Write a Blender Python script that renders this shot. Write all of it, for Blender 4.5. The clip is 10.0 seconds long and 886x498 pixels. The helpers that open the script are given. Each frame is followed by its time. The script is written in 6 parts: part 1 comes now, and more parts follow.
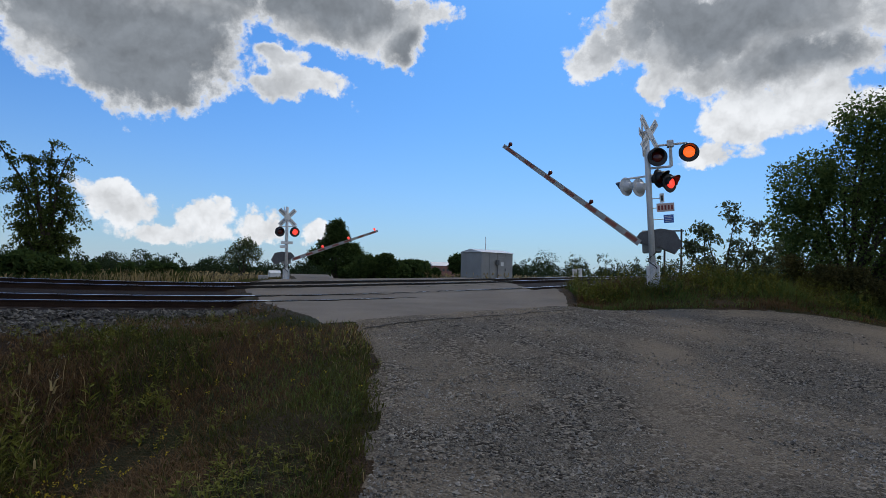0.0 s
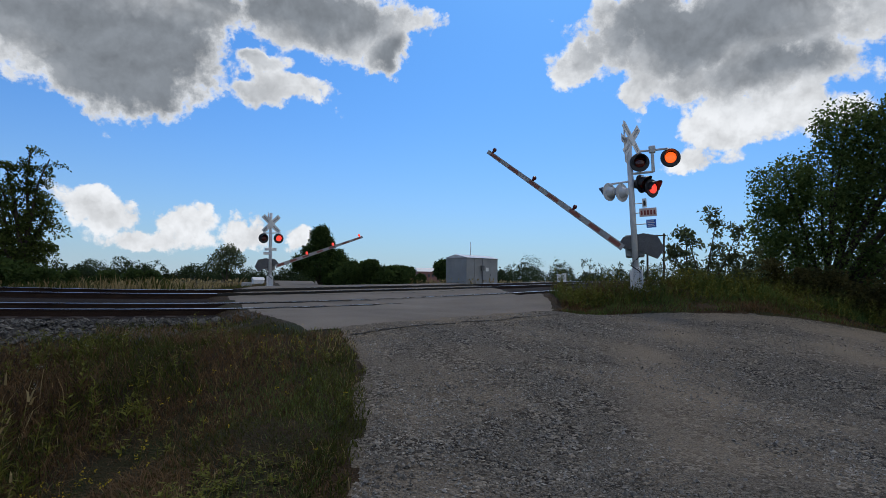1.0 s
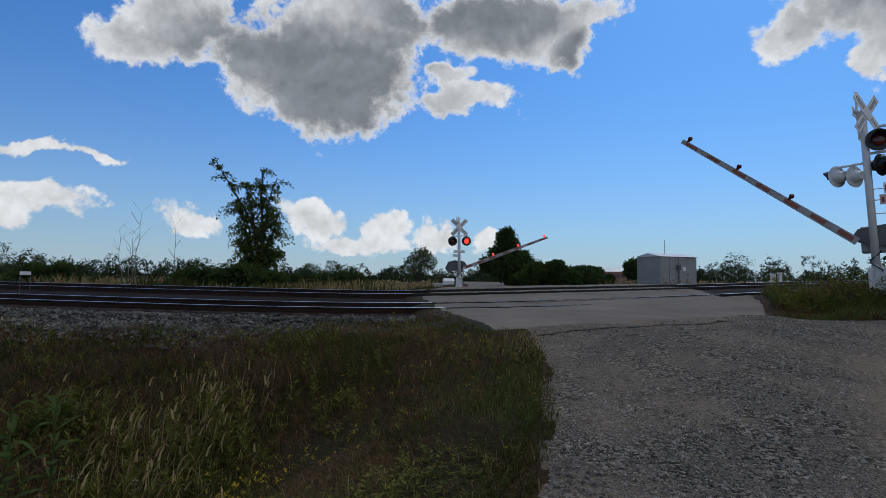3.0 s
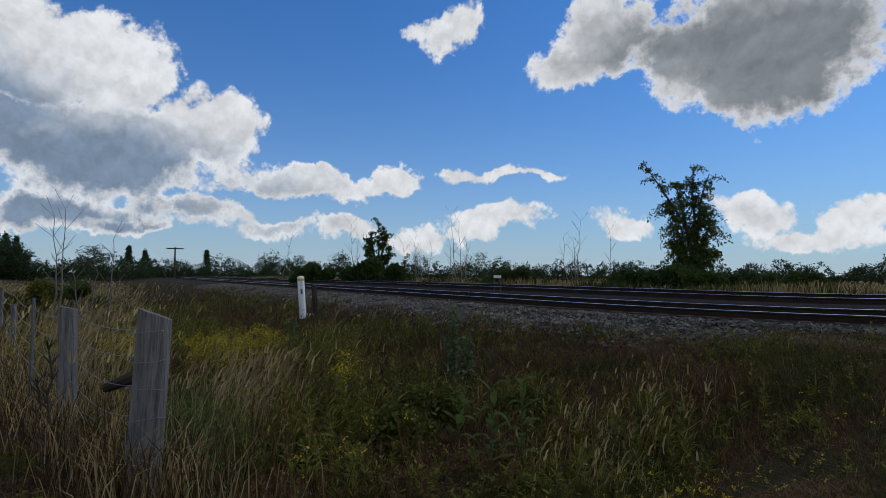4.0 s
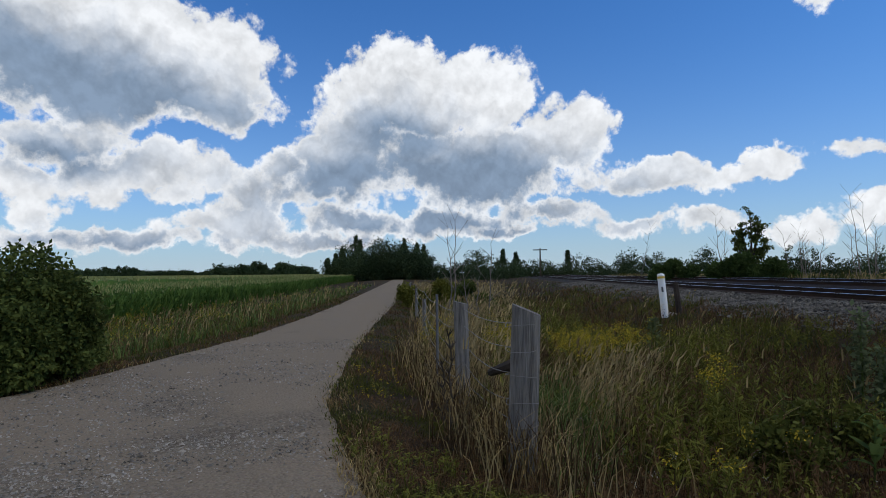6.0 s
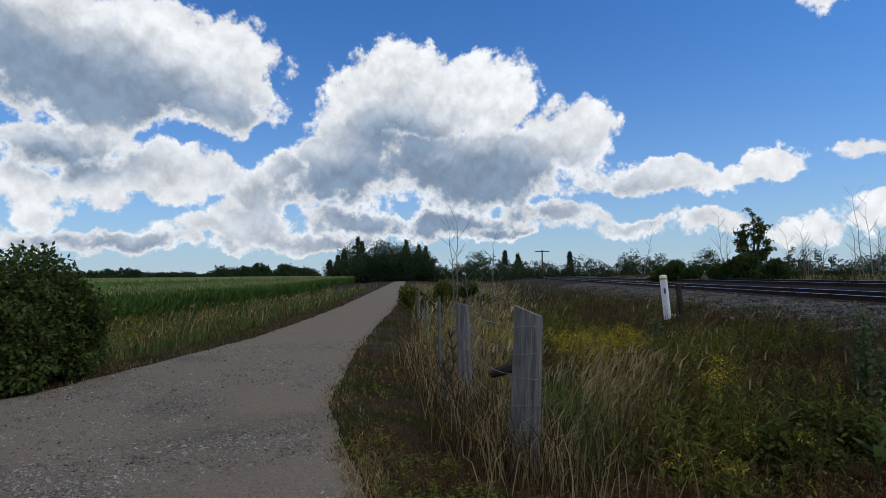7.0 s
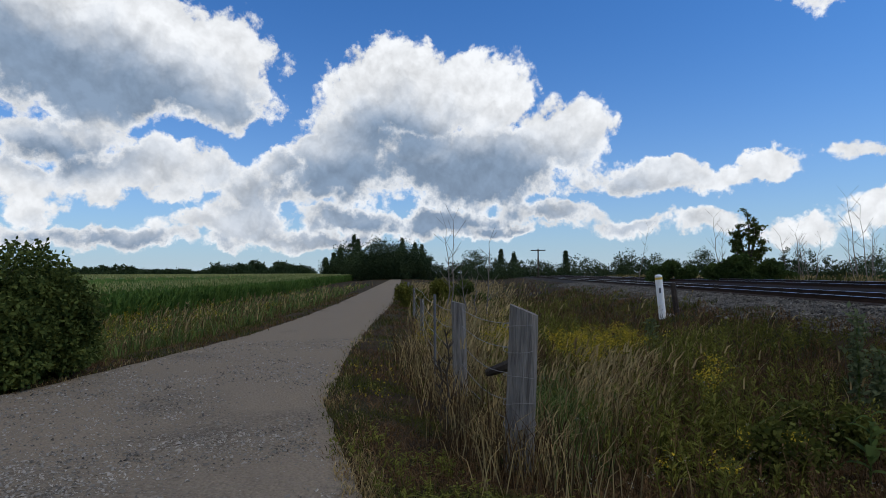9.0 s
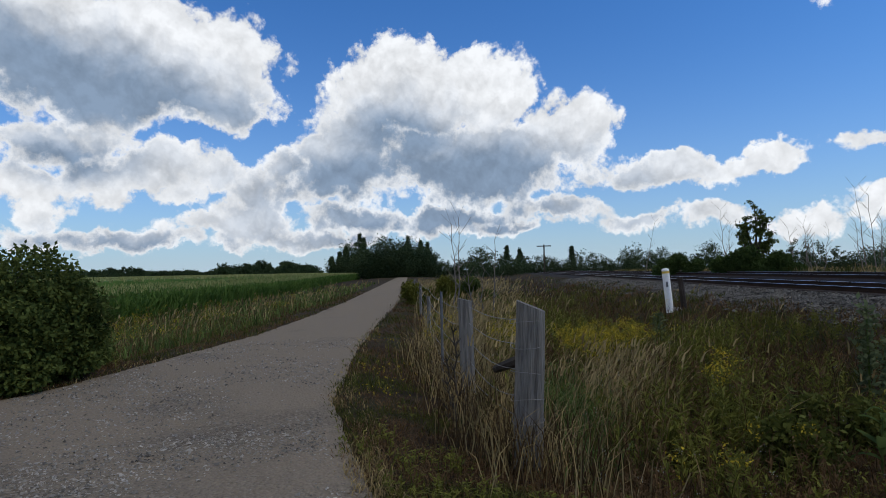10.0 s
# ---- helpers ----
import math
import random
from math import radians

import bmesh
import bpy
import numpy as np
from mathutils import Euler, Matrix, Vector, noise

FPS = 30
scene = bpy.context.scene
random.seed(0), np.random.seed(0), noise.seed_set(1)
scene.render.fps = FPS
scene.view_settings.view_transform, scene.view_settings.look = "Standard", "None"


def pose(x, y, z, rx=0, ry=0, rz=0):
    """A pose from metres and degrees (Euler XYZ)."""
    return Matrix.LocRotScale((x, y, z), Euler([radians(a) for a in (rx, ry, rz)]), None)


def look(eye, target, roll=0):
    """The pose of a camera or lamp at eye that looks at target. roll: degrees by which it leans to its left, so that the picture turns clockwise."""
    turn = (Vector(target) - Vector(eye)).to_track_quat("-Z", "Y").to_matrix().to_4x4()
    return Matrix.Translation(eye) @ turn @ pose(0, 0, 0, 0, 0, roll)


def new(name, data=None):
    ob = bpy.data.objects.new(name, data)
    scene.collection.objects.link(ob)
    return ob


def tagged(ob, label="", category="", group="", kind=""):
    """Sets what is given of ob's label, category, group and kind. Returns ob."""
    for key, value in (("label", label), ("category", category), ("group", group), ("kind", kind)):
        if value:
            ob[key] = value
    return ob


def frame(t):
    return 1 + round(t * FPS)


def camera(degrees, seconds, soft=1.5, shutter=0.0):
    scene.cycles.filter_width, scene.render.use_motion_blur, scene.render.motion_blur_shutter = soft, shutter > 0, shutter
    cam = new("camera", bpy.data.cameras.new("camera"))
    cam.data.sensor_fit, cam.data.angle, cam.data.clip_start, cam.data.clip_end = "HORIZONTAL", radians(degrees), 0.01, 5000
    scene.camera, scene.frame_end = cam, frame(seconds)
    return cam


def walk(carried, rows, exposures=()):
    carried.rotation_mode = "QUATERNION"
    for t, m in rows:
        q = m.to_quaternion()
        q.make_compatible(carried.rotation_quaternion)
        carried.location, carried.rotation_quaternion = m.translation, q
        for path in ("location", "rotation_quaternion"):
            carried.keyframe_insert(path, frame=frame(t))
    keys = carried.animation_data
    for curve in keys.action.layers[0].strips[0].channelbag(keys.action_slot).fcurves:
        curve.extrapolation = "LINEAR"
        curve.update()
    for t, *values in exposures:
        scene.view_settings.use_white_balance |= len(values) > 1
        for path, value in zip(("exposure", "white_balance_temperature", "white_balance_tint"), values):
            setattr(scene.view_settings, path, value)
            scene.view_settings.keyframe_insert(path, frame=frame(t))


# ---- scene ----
FOV = 76.2
EYE = 1.6
# seconds, turn to the left, tilt up, lean
PATH = [
    (0, 0, 2.57, -1.49),
    (0.5, -0.75, 2.79, -1.01),
    (1, -1.5, 3.18, -1.1),
    (1.5, -1.58, 3.33, -1.25),
    (2, -0.47, 3.42, -1.62),
    (2.2, 1.02, 3.27, -1.42),
    (3.3, 27.45, 2.74, -0.6),
    (3.5, 35.63, 2.75, -0.35),
    (4, 59.1, 2.63, -0.4),
    (4.5, 82.06, 2.23, -0.57),
    (5, 90.75, 2.04, -0.39),
    (5.5, 93.89, 2.22, 0.36),
    (7, 94.48, 2.62, 0.55),
    (7.5, 94.14, 3.33, 0.33),
    (8, 94.34, 3.61, 0.99),
    (8.5, 94.2, 3.21, 0.77),
    (9, 94.07, 2.45, 0.22),
    (9.5, 94.16, 2.42, 0.97),
    (10, 94.68, 2.18, 1.12),
]
cam = camera(FOV, 10.0, soft=0.75)
walk(cam, [(t, pose(0, 0, EYE, 90 + p, r, y)) for t, y, p, r in PATH], [(0, -0.08), (2.2, -0.08), (3.2, -0.24), (4.0, -0.22), (4.5, -0.15), (5.6, 0.0), (10, 0.02)])

# ---- light ----
SUN_AZ, SUN_EL = -14.0, 52.0      # degrees left of north, degrees up

world = bpy.data.worlds.new("sky")
scene.world = world
world.use_nodes = True
wn, wl = world.node_tree.nodes, world.node_tree.links
wn.clear()


def wmath(op, a, b=None, c=None, clamp=False):
    q = wn.new("ShaderNodeMath")
    q.operation, q.use_clamp = op, clamp
    for i, v in enumerate((a, b, c)):
        if v is None:
            continue
        if isinstance(v, (int, float)):
            q.inputs[i].default_value = v
        else:
            wl.new(v, q.inputs[i])
    return q.outputs[0]


def wnoise(vec, scale, detail=6.0, rough=0.55):
    q = wn.new("ShaderNodeTexNoise")
    q.inputs["Scale"].default_value, q.inputs["Detail"].default_value, q.inputs["Roughness"].default_value = scale, detail, rough
    wl.new(vec, q.inputs["Vector"])
    return q


def wvec(op, a, b=None, k=None):
    q = wn.new("ShaderNodeVectorMath")
    q.operation = op
    wl.new(a, q.inputs[0])
    if b is not None:
        if isinstance(b, tuple):
            q.inputs[1].default_value = b
        else:
            wl.new(b, q.inputs[1])
    if k is not None:
        q.inputs["Scale"].default_value = k
    return q.outputs


sky_dir = wn.new("ShaderNodeTexCoord").outputs["Generated"]
# cumulus clouds: soft lumps on the sky dome, torn by noise at three scales
tear = wvec("SUBTRACT", wnoise(sky_dir, 7.0, 7.0, 0.6).outputs["Color"], (0.5, 0.5, 0.5))[0]
torn = wvec("ADD", sky_dir, wvec("SCALE", tear, k=0.13)[0])[0]
lumps = {"cloud": None, "grey": None, "soft": None}


def lump(which, az, el, wide, high):
    a, e = radians(az), radians(el)
    mp = wn.new("ShaderNodeMapping")
    mp.vector_type = "TEXTURE"
    mp.inputs["Location"].default_value = (-math.sin(a) * math.cos(e), math.cos(a) * math.cos(e), math.sin(e))
    mp.inputs["Rotation"].default_value = (e, 0, a)
    mp.inputs["Scale"].default_value = (wide, max(wide, high), high)
    wl.new(torn, mp.inputs["Vector"])
    d = wvec("LENGTH", mp.outputs[0])["Value"]
    v = wmath("MULTIPLY", wmath("SUBTRACT", 1.0, d), min(1.0, 0.35 + 5.0 * min(wide, high)))
    old = lumps[which]
    lumps[which] = v if old is None else wmath("SMOOTH_MAX", old, v, 0.12)


def puff(az, el, wide, high):
    lump("cloud", az, el, wide * 1.06, high * 1.06)


def shade(az, el, wide, high):
    lump("grey", az, el, wide, high)


def haze_base(az, el, wide, high):
    lump("soft", az, el, wide, high)


puff(29.0, 20.1, 0.196, 0.118)
puff(43.1, 22.6, 0.108, 0.083)
puff(13.5, 25.0, 0.255, 0.064)
puff(4.6, 22.5, 0.073, 0.059)
puff(15.4, 17.4, 0.113, 0.037)
puff(-27.3, 23.0, 0.265, 0.093)
puff(-14.4, 21.1, 0.054, 0.049)
puff(-20.5, 17.9, 0.059, 0.039)
puff(-25.4, 18.6, 0.088, 0.044)
puff(-28.7, 14.7, 0.108, 0.054)
puff(-25.9, 11.5, 0.088, 0.029)
puff(-34.9, 14.6, 0.078, 0.044)
puff(-31.7, 18.3, 0.157, 0.059)
puff(56.2, 4.1, 0.078, 0.034)
puff(25.6, 3.6, 0.118, 0.022)
puff(98.4, 17.7, 0.147, 0.103)
puff(90.2, 17.4, 0.103, 0.088)
puff(104.1, 11.8, 0.113, 0.103)
puff(92.0, 10.8, 0.255, 0.093)
puff(81.2, 13.2, 0.098, 0.073)
puff(72.3, 9.1, 0.167, 0.037)
puff(65.7, 9.3, 0.088, 0.022)
puff(125.7, 18.4, 0.216, 0.118)
puff(115.4, 15.9, 0.088, 0.054)
puff(129.2, 11.1, 0.113, 0.054)
puff(116.8, 9.3, 0.064, 0.037)
puff(109.8, 9.9, 0.059, 0.049)
puff(130.0, 5.3, 0.064, 0.034)
puff(125.8, 6.7, 0.054, 0.037)
puff(114.7, 4.6, 0.157, 0.027)
puff(124.5, 3.3, 0.255, 0.025)
puff(103.5, 5.9, 0.137, 0.027)
puff(88.6, 4.2, 0.176, 0.020)
puff(75.5, 4.5, 0.127, 0.027)
puff(57.9, 10.5, 0.069, 0.017)
puff(52.0, 10.0, 0.088, 0.009)
puff(58.8, 23.2, 0.088, 0.044)
puff(46.5, 19.9, 0.088, 0.054)
puff(25.7, 24.3, 0.167, 0.088)
puff(34.5, 20.8, 0.167, 0.073)
puff(61.5, 3.8, 0.108, 0.029)
puff(68.9, 4.1, 0.108, 0.029)
puff(120.1, 7.8, 0.059, 0.034)
puff(113.2, 7.6, 0.059, 0.044)
puff(131.3, 7.5, 0.078, 0.049)
puff(106.8, 3.9, 0.157, 0.025)
puff(118.1, 18.7, 0.147, 0.108)
puff(95.5, 5.2, 0.216, 0.031)
puff(83.0, 5.5, 0.157, 0.029)
puff(17.6, 20.3, 0.059, 0.029)
puff(54.0, 5.5, 0.12, 0.040)
puff(40.5, 5.6, 0.075, 0.040)
puff(30.0, 5.8, 0.075, 0.038)
puff(23.0, 5.2, 0.06, 0.036)
puff(17.5, 4.6, 0.055, 0.036)
puff(13.0, 4.2, 0.030, 0.026)
puff(55.0, 10.2, 0.110, 0.015)
puff(49.0, 9.8, 0.070, 0.010)
puff(121.0, 9.5, 0.12, 0.048)
puff(127.0, 8.8, 0.10, 0.050)
puff(113.5, 5.8, 0.08, 0.040)
puff(109.5, 8.0, 0.06, 0.034)
shade(27.5, 18.1, 0.167, 0.108)
shade(31.2, 21.4, 0.255, 0.069)
shade(13.5, 25.9, 0.216, 0.049)
shade(4.3, 21.8, 0.059, 0.039)
shade(-26.3, 23.2, 0.225, 0.073)
shade(-32.5, 19.0, 0.118, 0.039)
haze_base(94.5, 8.3, 0.26, 0.066)
haze_base(103.5, 8.8, 0.108, 0.044)
haze_base(98.9, 13.0, 0.078, 0.049)
haze_base(126.9, 15.4, 0.225, 0.039)
haze_base(130.5, 17.5, 0.118, 0.044)
haze_base(127.8, 2.3, 0.323, 0.022)
haze_base(129.2, 10.0, 0.088, 0.022)
haze_base(94.9, 4.8, 0.235, 0.039)

# broken cloud goes on over the rest of the sky, behind and above the walker
behind = wvec("DOT_PRODUCT", sky_dir, (0.62, -0.62, 0.48))["Value"]
rest = wmath("ADD", wmath("MULTIPLY_ADD", wnoise(sky_dir, 2.6, 3.0, 0.5).outputs["Fac"], 2.2, -1.0), wmath("MULTIPLY_ADD", behind, 3.0, -1.1))
lumps["cloud"] = wmath("MAXIMUM", lumps["cloud"], wmath("MINIMUM", rest, wmath("MULTIPLY_ADD", wnoise(sky_dir, 2.6, 3.0, 0.5).outputs["Fac"], 2.2, -0.95)))
cells = wn.new("ShaderNodeTexVoronoi")
cells.feature, cells.normalize = "F1", False
cells.inputs["Scale"].default_value, cells.inputs["Detail"].default_value, cells.inputs["Roughness"].default_value, cells.inputs["Lacunarity"].default_value = 13.0, 3.0, 0.55, 2.3
wl.new(wvec("ADD", sky_dir, wvec("SCALE", tear, k=0.05)[0])[0], cells.inputs["Vector"])
billow = wmath("SUBTRACT", 0.62, cells.outputs["Distance"])
above = wvec("ADD", sky_dir, (0.0, 0.0, 0.017))[0]
cells_above = wn.new("ShaderNodeTexVoronoi")
cells_above.feature, cells_above.normalize = "F1", False
for socket, value in (("Scale", 13.0), ("Detail", 3.0), ("Roughness", 0.55), ("Lacunarity", 2.3)):
    cells_above.inputs[socket].default_value = value
wl.new(wvec("ADD", above, wvec("SCALE", tear, k=0.05)[0])[0], cells_above.inputs["Vector"])
fluff = wmath("SUBTRACT", wnoise(sky_dir, 26.0, 10.0, 0.68).outputs["Fac"], 0.5)
dens = wmath("ADD", lumps["cloud"], wmath("MULTIPLY_ADD", fluff, 0.50, wmath("MULTIPLY", billow, 0.28)))
cover = wn.new("ShaderNodeMapRange")
cover.interpolation_type = "SMOOTHSTEP"
cover.inputs[1].default_value, cover.inputs[2].default_value = -0.01, 0.13
wl.new(dens, cover.inputs[0])
body = wmath("SUBTRACT", wnoise(torn, 9.0, 7.0, 0.6).outputs["Fac"], 0.5)


def dullness(which, low, high):
    q = wn.new("ShaderNodeMapRange")
    q.interpolation_type = "SMOOTHSTEP"
    q.inputs[1].default_value, q.inputs[2].default_value = low, high
    wl.new(wmath("ADD", lumps[which], wmath("MULTIPLY_ADD", body, 0.4, wmath("MULTIPLY", billow, -0.16))), q.inputs[0])
    return q.outputs[0]


def blend(fac, a, b):
    q = wn.new("ShaderNodeMixRGB")
    wl.new(fac, q.inputs[0])
    for i, v in ((1, a), (2, b)):
        if isinstance(v, tuple):
            q.inputs[i].default_value = v
        else:
            wl.new(v, q.inputs[i])
    return q.outputs[0]


thick = wn.new("ShaderNodeMapRange")
thick.interpolation_type = "SMOOTHSTEP"
thick.inputs[1].default_value, thick.inputs[2].default_value = 0.06, 0.30
wl.new(dens, thick.inputs[0])
lit = blend(wmath("MULTIPLY", dullness("soft", -0.75, 0.40), thick.outputs[0]), (0.80, 0.825, 0.86, 1), (0.22, 0.30, 0.42, 1))
lit = blend(wmath("MULTIPLY", dullness("grey", -0.40, 0.48), wmath("POWER", thick.outputs[0], 0.6)), lit, (0.235, 0.262, 0.298, 1))
relief = wn.new("ShaderNodeMixRGB")
relief.blend_type = "MULTIPLY"
relief.inputs[0].default_value = 1.0
wl.new(lit, relief.inputs[1])
# each billow is brighter on its upper side
crest = wmath("SUBTRACT", cells_above.outputs["Distance"], cells.outputs["Distance"])
swell = wmath("SUBTRACT", wnoise(torn, 9.0, 5.0, 0.5).outputs["Fac"], wnoise(wvec("ADD", torn, (0.0, 0.0, 0.02))[0], 9.0, 5.0, 0.5).outputs["Fac"])
lumpy = wmath("MULTIPLY_ADD", crest, 0.34, wmath("MULTIPLY_ADD", swell, 0.6, wmath("MULTIPLY_ADD", body, 0.22, 1.02)))
wl.new(wmath("MINIMUM", wmath("MAXIMUM", lumpy, 0.66), 1.15), relief.inputs[2])

sky = wn.new("ShaderNodeTexSky")
sky.sky_type, sky.sun_disc = "NISHITA", False
sky.sun_elevation, sky.sun_rotation = radians(SUN_EL), radians(-SUN_AZ)
sky.air_density, sky.dust_density, sky.ozone_density = 1.0, 0.9, 3.0
clear = wn.new("ShaderNodeBackground")
clear.inputs["Strength"].default_value = 0.098
tint = wn.new("ShaderNodeMixRGB")
tint.blend_type = "MULTIPLY"
tint.inputs[0].default_value = 1.0
tint.inputs[2].default_value = (0.37, 0.87, 1.43, 1)
wl.new(sky.outputs[0], tint.inputs[1])
up = wn.new("ShaderNodeSeparateXYZ")
wl.new(sky_dir, up.inputs[0])
low = wmath("POWER", wmath("SUBTRACT", 1.0, wmath("MAXIMUM", up.outputs["Z"], 0.0)), 7.0)
wl.new(blend(wmath("MULTIPLY", low, 0.85), tint.outputs[0], (5.3, 6.5, 7.4, 1)), clear.inputs["Color"])
cloudy = wn.new("ShaderNodeBackground")
cloudy.inputs["Strength"].default_value = 1.0
wl.new(relief.outputs[0], cloudy.inputs["Color"])
both = wn.new("ShaderNodeMixShader")
wl.new(cover.outputs[0], both.inputs[0])
wl.new(clear.outputs[0], both.inputs[1])
wl.new(cloudy.outputs[0], both.inputs[2])
wl.new(both.outputs[0], wn.new("ShaderNodeOutputWorld").inputs["Surface"])


sun = new("sun", bpy.data.lights.new("sun", "SUN"))
sun.data.energy, sun.data.angle, sun.data.color = 1.3, radians(10), (1.0, 0.88, 0.70)
sun.matrix_world = look((-math.sin(radians(SUN_AZ)) * 30, math.cos(radians(SUN_AZ)) * 30, 30 * math.tan(radians(SUN_EL))), (0, 0, 0))


# ---- materials ----
def nodes_of(name):
    m = bpy.data.materials.new(name)
    m.use_nodes = True
    return m, m.node_tree.nodes, m.node_tree.links, m.node_tree.nodes["Principled BSDF"]


def surface(name, dark, light, scale=6.0, fine=60.0, rough=0.85, bump=0.3, dist=0.02, metal=0.0, spread=0.5, third=None, third_scale=0.6, piece=0.0, stretch=(1, 1, 1)):
    """A two-scale noise material: dark and light base colours mixed by coarse and fine noise, with relief."""
    m, n, l, b = nodes_of(name)
    co = n.new("ShaderNodeTexCoord")
    a = n.new("ShaderNodeTexNoise"); a.inputs["Scale"].default_value = scale; a.inputs["Detail"].default_value = 6
    f = n.new("ShaderNodeTexNoise"); f.inputs["Scale"].default_value = fine; f.inputs["Detail"].default_value = 4
    mp = n.new("ShaderNodeMapping"); mp.inputs["Scale"].default_value = stretch
    l.new(co.outputs["Object"], mp.inputs["Vector"])
    for t in (a, f):
        l.new(mp.outputs[0], t.inputs["Vector"])
    mix = n.new("ShaderNodeMath"); mix.operation = "MULTIPLY_ADD"
    l.new(a.outputs["Fac"], mix.inputs[0]); mix.inputs[1].default_value = spread * 2
    sub = n.new("ShaderNodeMath"); sub.operation = "MULTIPLY_ADD"
    l.new(f.outputs["Fac"], sub.inputs[0]); sub.inputs[1].default_value = (1 - spread) * 2; sub.inputs[2].default_value = -0.5
    l.new(sub.outputs[0], mix.inputs[2])
    last = mix.outputs[0]
    if piece:
        info = n.new("ShaderNodeObjectInfo")
        add = n.new("ShaderNodeMath"); add.operation = "MULTIPLY_ADD"
        l.new(info.outputs["Random"], add.inputs[0]); add.inputs[1].default_value = piece
        l.new(last, add.inputs[2]); last = add.outputs[0]
    ramp = n.new("ShaderNodeMixRGB")
    ramp.inputs[1].default_value, ramp.inputs[2].default_value = (*dark, 1), (*light, 1)
    ramp.use_clamp = True
    l.new(last, ramp.inputs[0])
    out = ramp.outputs[0]
    if third:
        t3 = n.new("ShaderNodeTexNoise"); t3.inputs["Scale"].default_value = third_scale; t3.inputs["Detail"].default_value = 5
        l.new(co.outputs["Object"], t3.inputs["Vector"])
        r3 = n.new("ShaderNodeMapRange"); r3.inputs[1].default_value, r3.inputs[2].default_value = 0.48, 0.66
        l.new(t3.outputs["Fac"], r3.inputs[0])
        m3 = n.new("ShaderNodeMixRGB"); m3.inputs[2].default_value = (*third, 1)
        l.new(r3.outputs[0], m3.inputs[0]); l.new(out, m3.inputs[1]); out = m3.outputs[0]
    l.new(out, b.inputs["Base Color"])
    b.inputs["Roughness"].default_value, b.inputs["Metallic"].default_value = rough, metal
    b.inputs["Specular IOR Level"].default_value = 0.3 if rough < 0.7 else 0.08
    if bump:
        bp = n.new("ShaderNodeBump"); bp.inputs["Strength"].default_value = bump; bp.inputs["Distance"].default_value = dist
        l.new(f.outputs["Fac"], bp.inputs["Height"]); l.new(bp.outputs[0], b.inputs["Normal"])
    return m


def leafy(name, dark, light, scale=1.5, through_light=0.25):
    """Foliage: colour varies from leaf to leaf and from clump to clump; some light passes through."""
    m, n, l, b = nodes_of(name)
    geo = n.new("ShaderNodeNewGeometry")
    co = n.new("ShaderNodeTexCoord")
    a = n.new("ShaderNodeTexNoise"); a.inputs["Scale"].default_value = scale; a.inputs["Detail"].default_value = 3
    l.new(co.outputs["Object"], a.inputs["Vector"])
    add = n.new("ShaderNodeMath"); add.operation = "MULTIPLY_ADD"; add.inputs[1].default_value = 0.6
    l.new(geo.outputs["Random Per Island"], add.inputs[0])
    s = n.new("ShaderNodeMath"); s.operation = "MULTIPLY_ADD"; s.inputs[1].default_value = 1.2; s.inputs[2].default_value = -0.4
    l.new(a.outputs["Fac"], s.inputs[0]); l.new(s.outputs[0], add.inputs[2])
    mix = n.new("ShaderNodeMixRGB"); mix.use_clamp = True
    mix.inputs[1].default_value, mix.inputs[2].default_value = (*dark, 1), (*light, 1)
    l.new(add.outputs[0], mix.inputs[0]); l.new(mix.outputs[0], b.inputs["Base Color"])
    b.inputs["Roughness"].default_value = 0.75; b.inputs["Specular IOR Level"].default_value = 0.06
    tr = n.new("ShaderNodeBsdfTranslucent"); l.new(mix.outputs[0], tr.inputs["Color"])
    ms = n.new("ShaderNodeMixShader"); ms.inputs[0].default_value = through_light
    l.new(b.outputs[0], ms.inputs[1]); l.new(tr.outputs[0], ms.inputs[2])
    l.new(ms.outputs[0], n["Material Output"].inputs["Surface"])
    return m


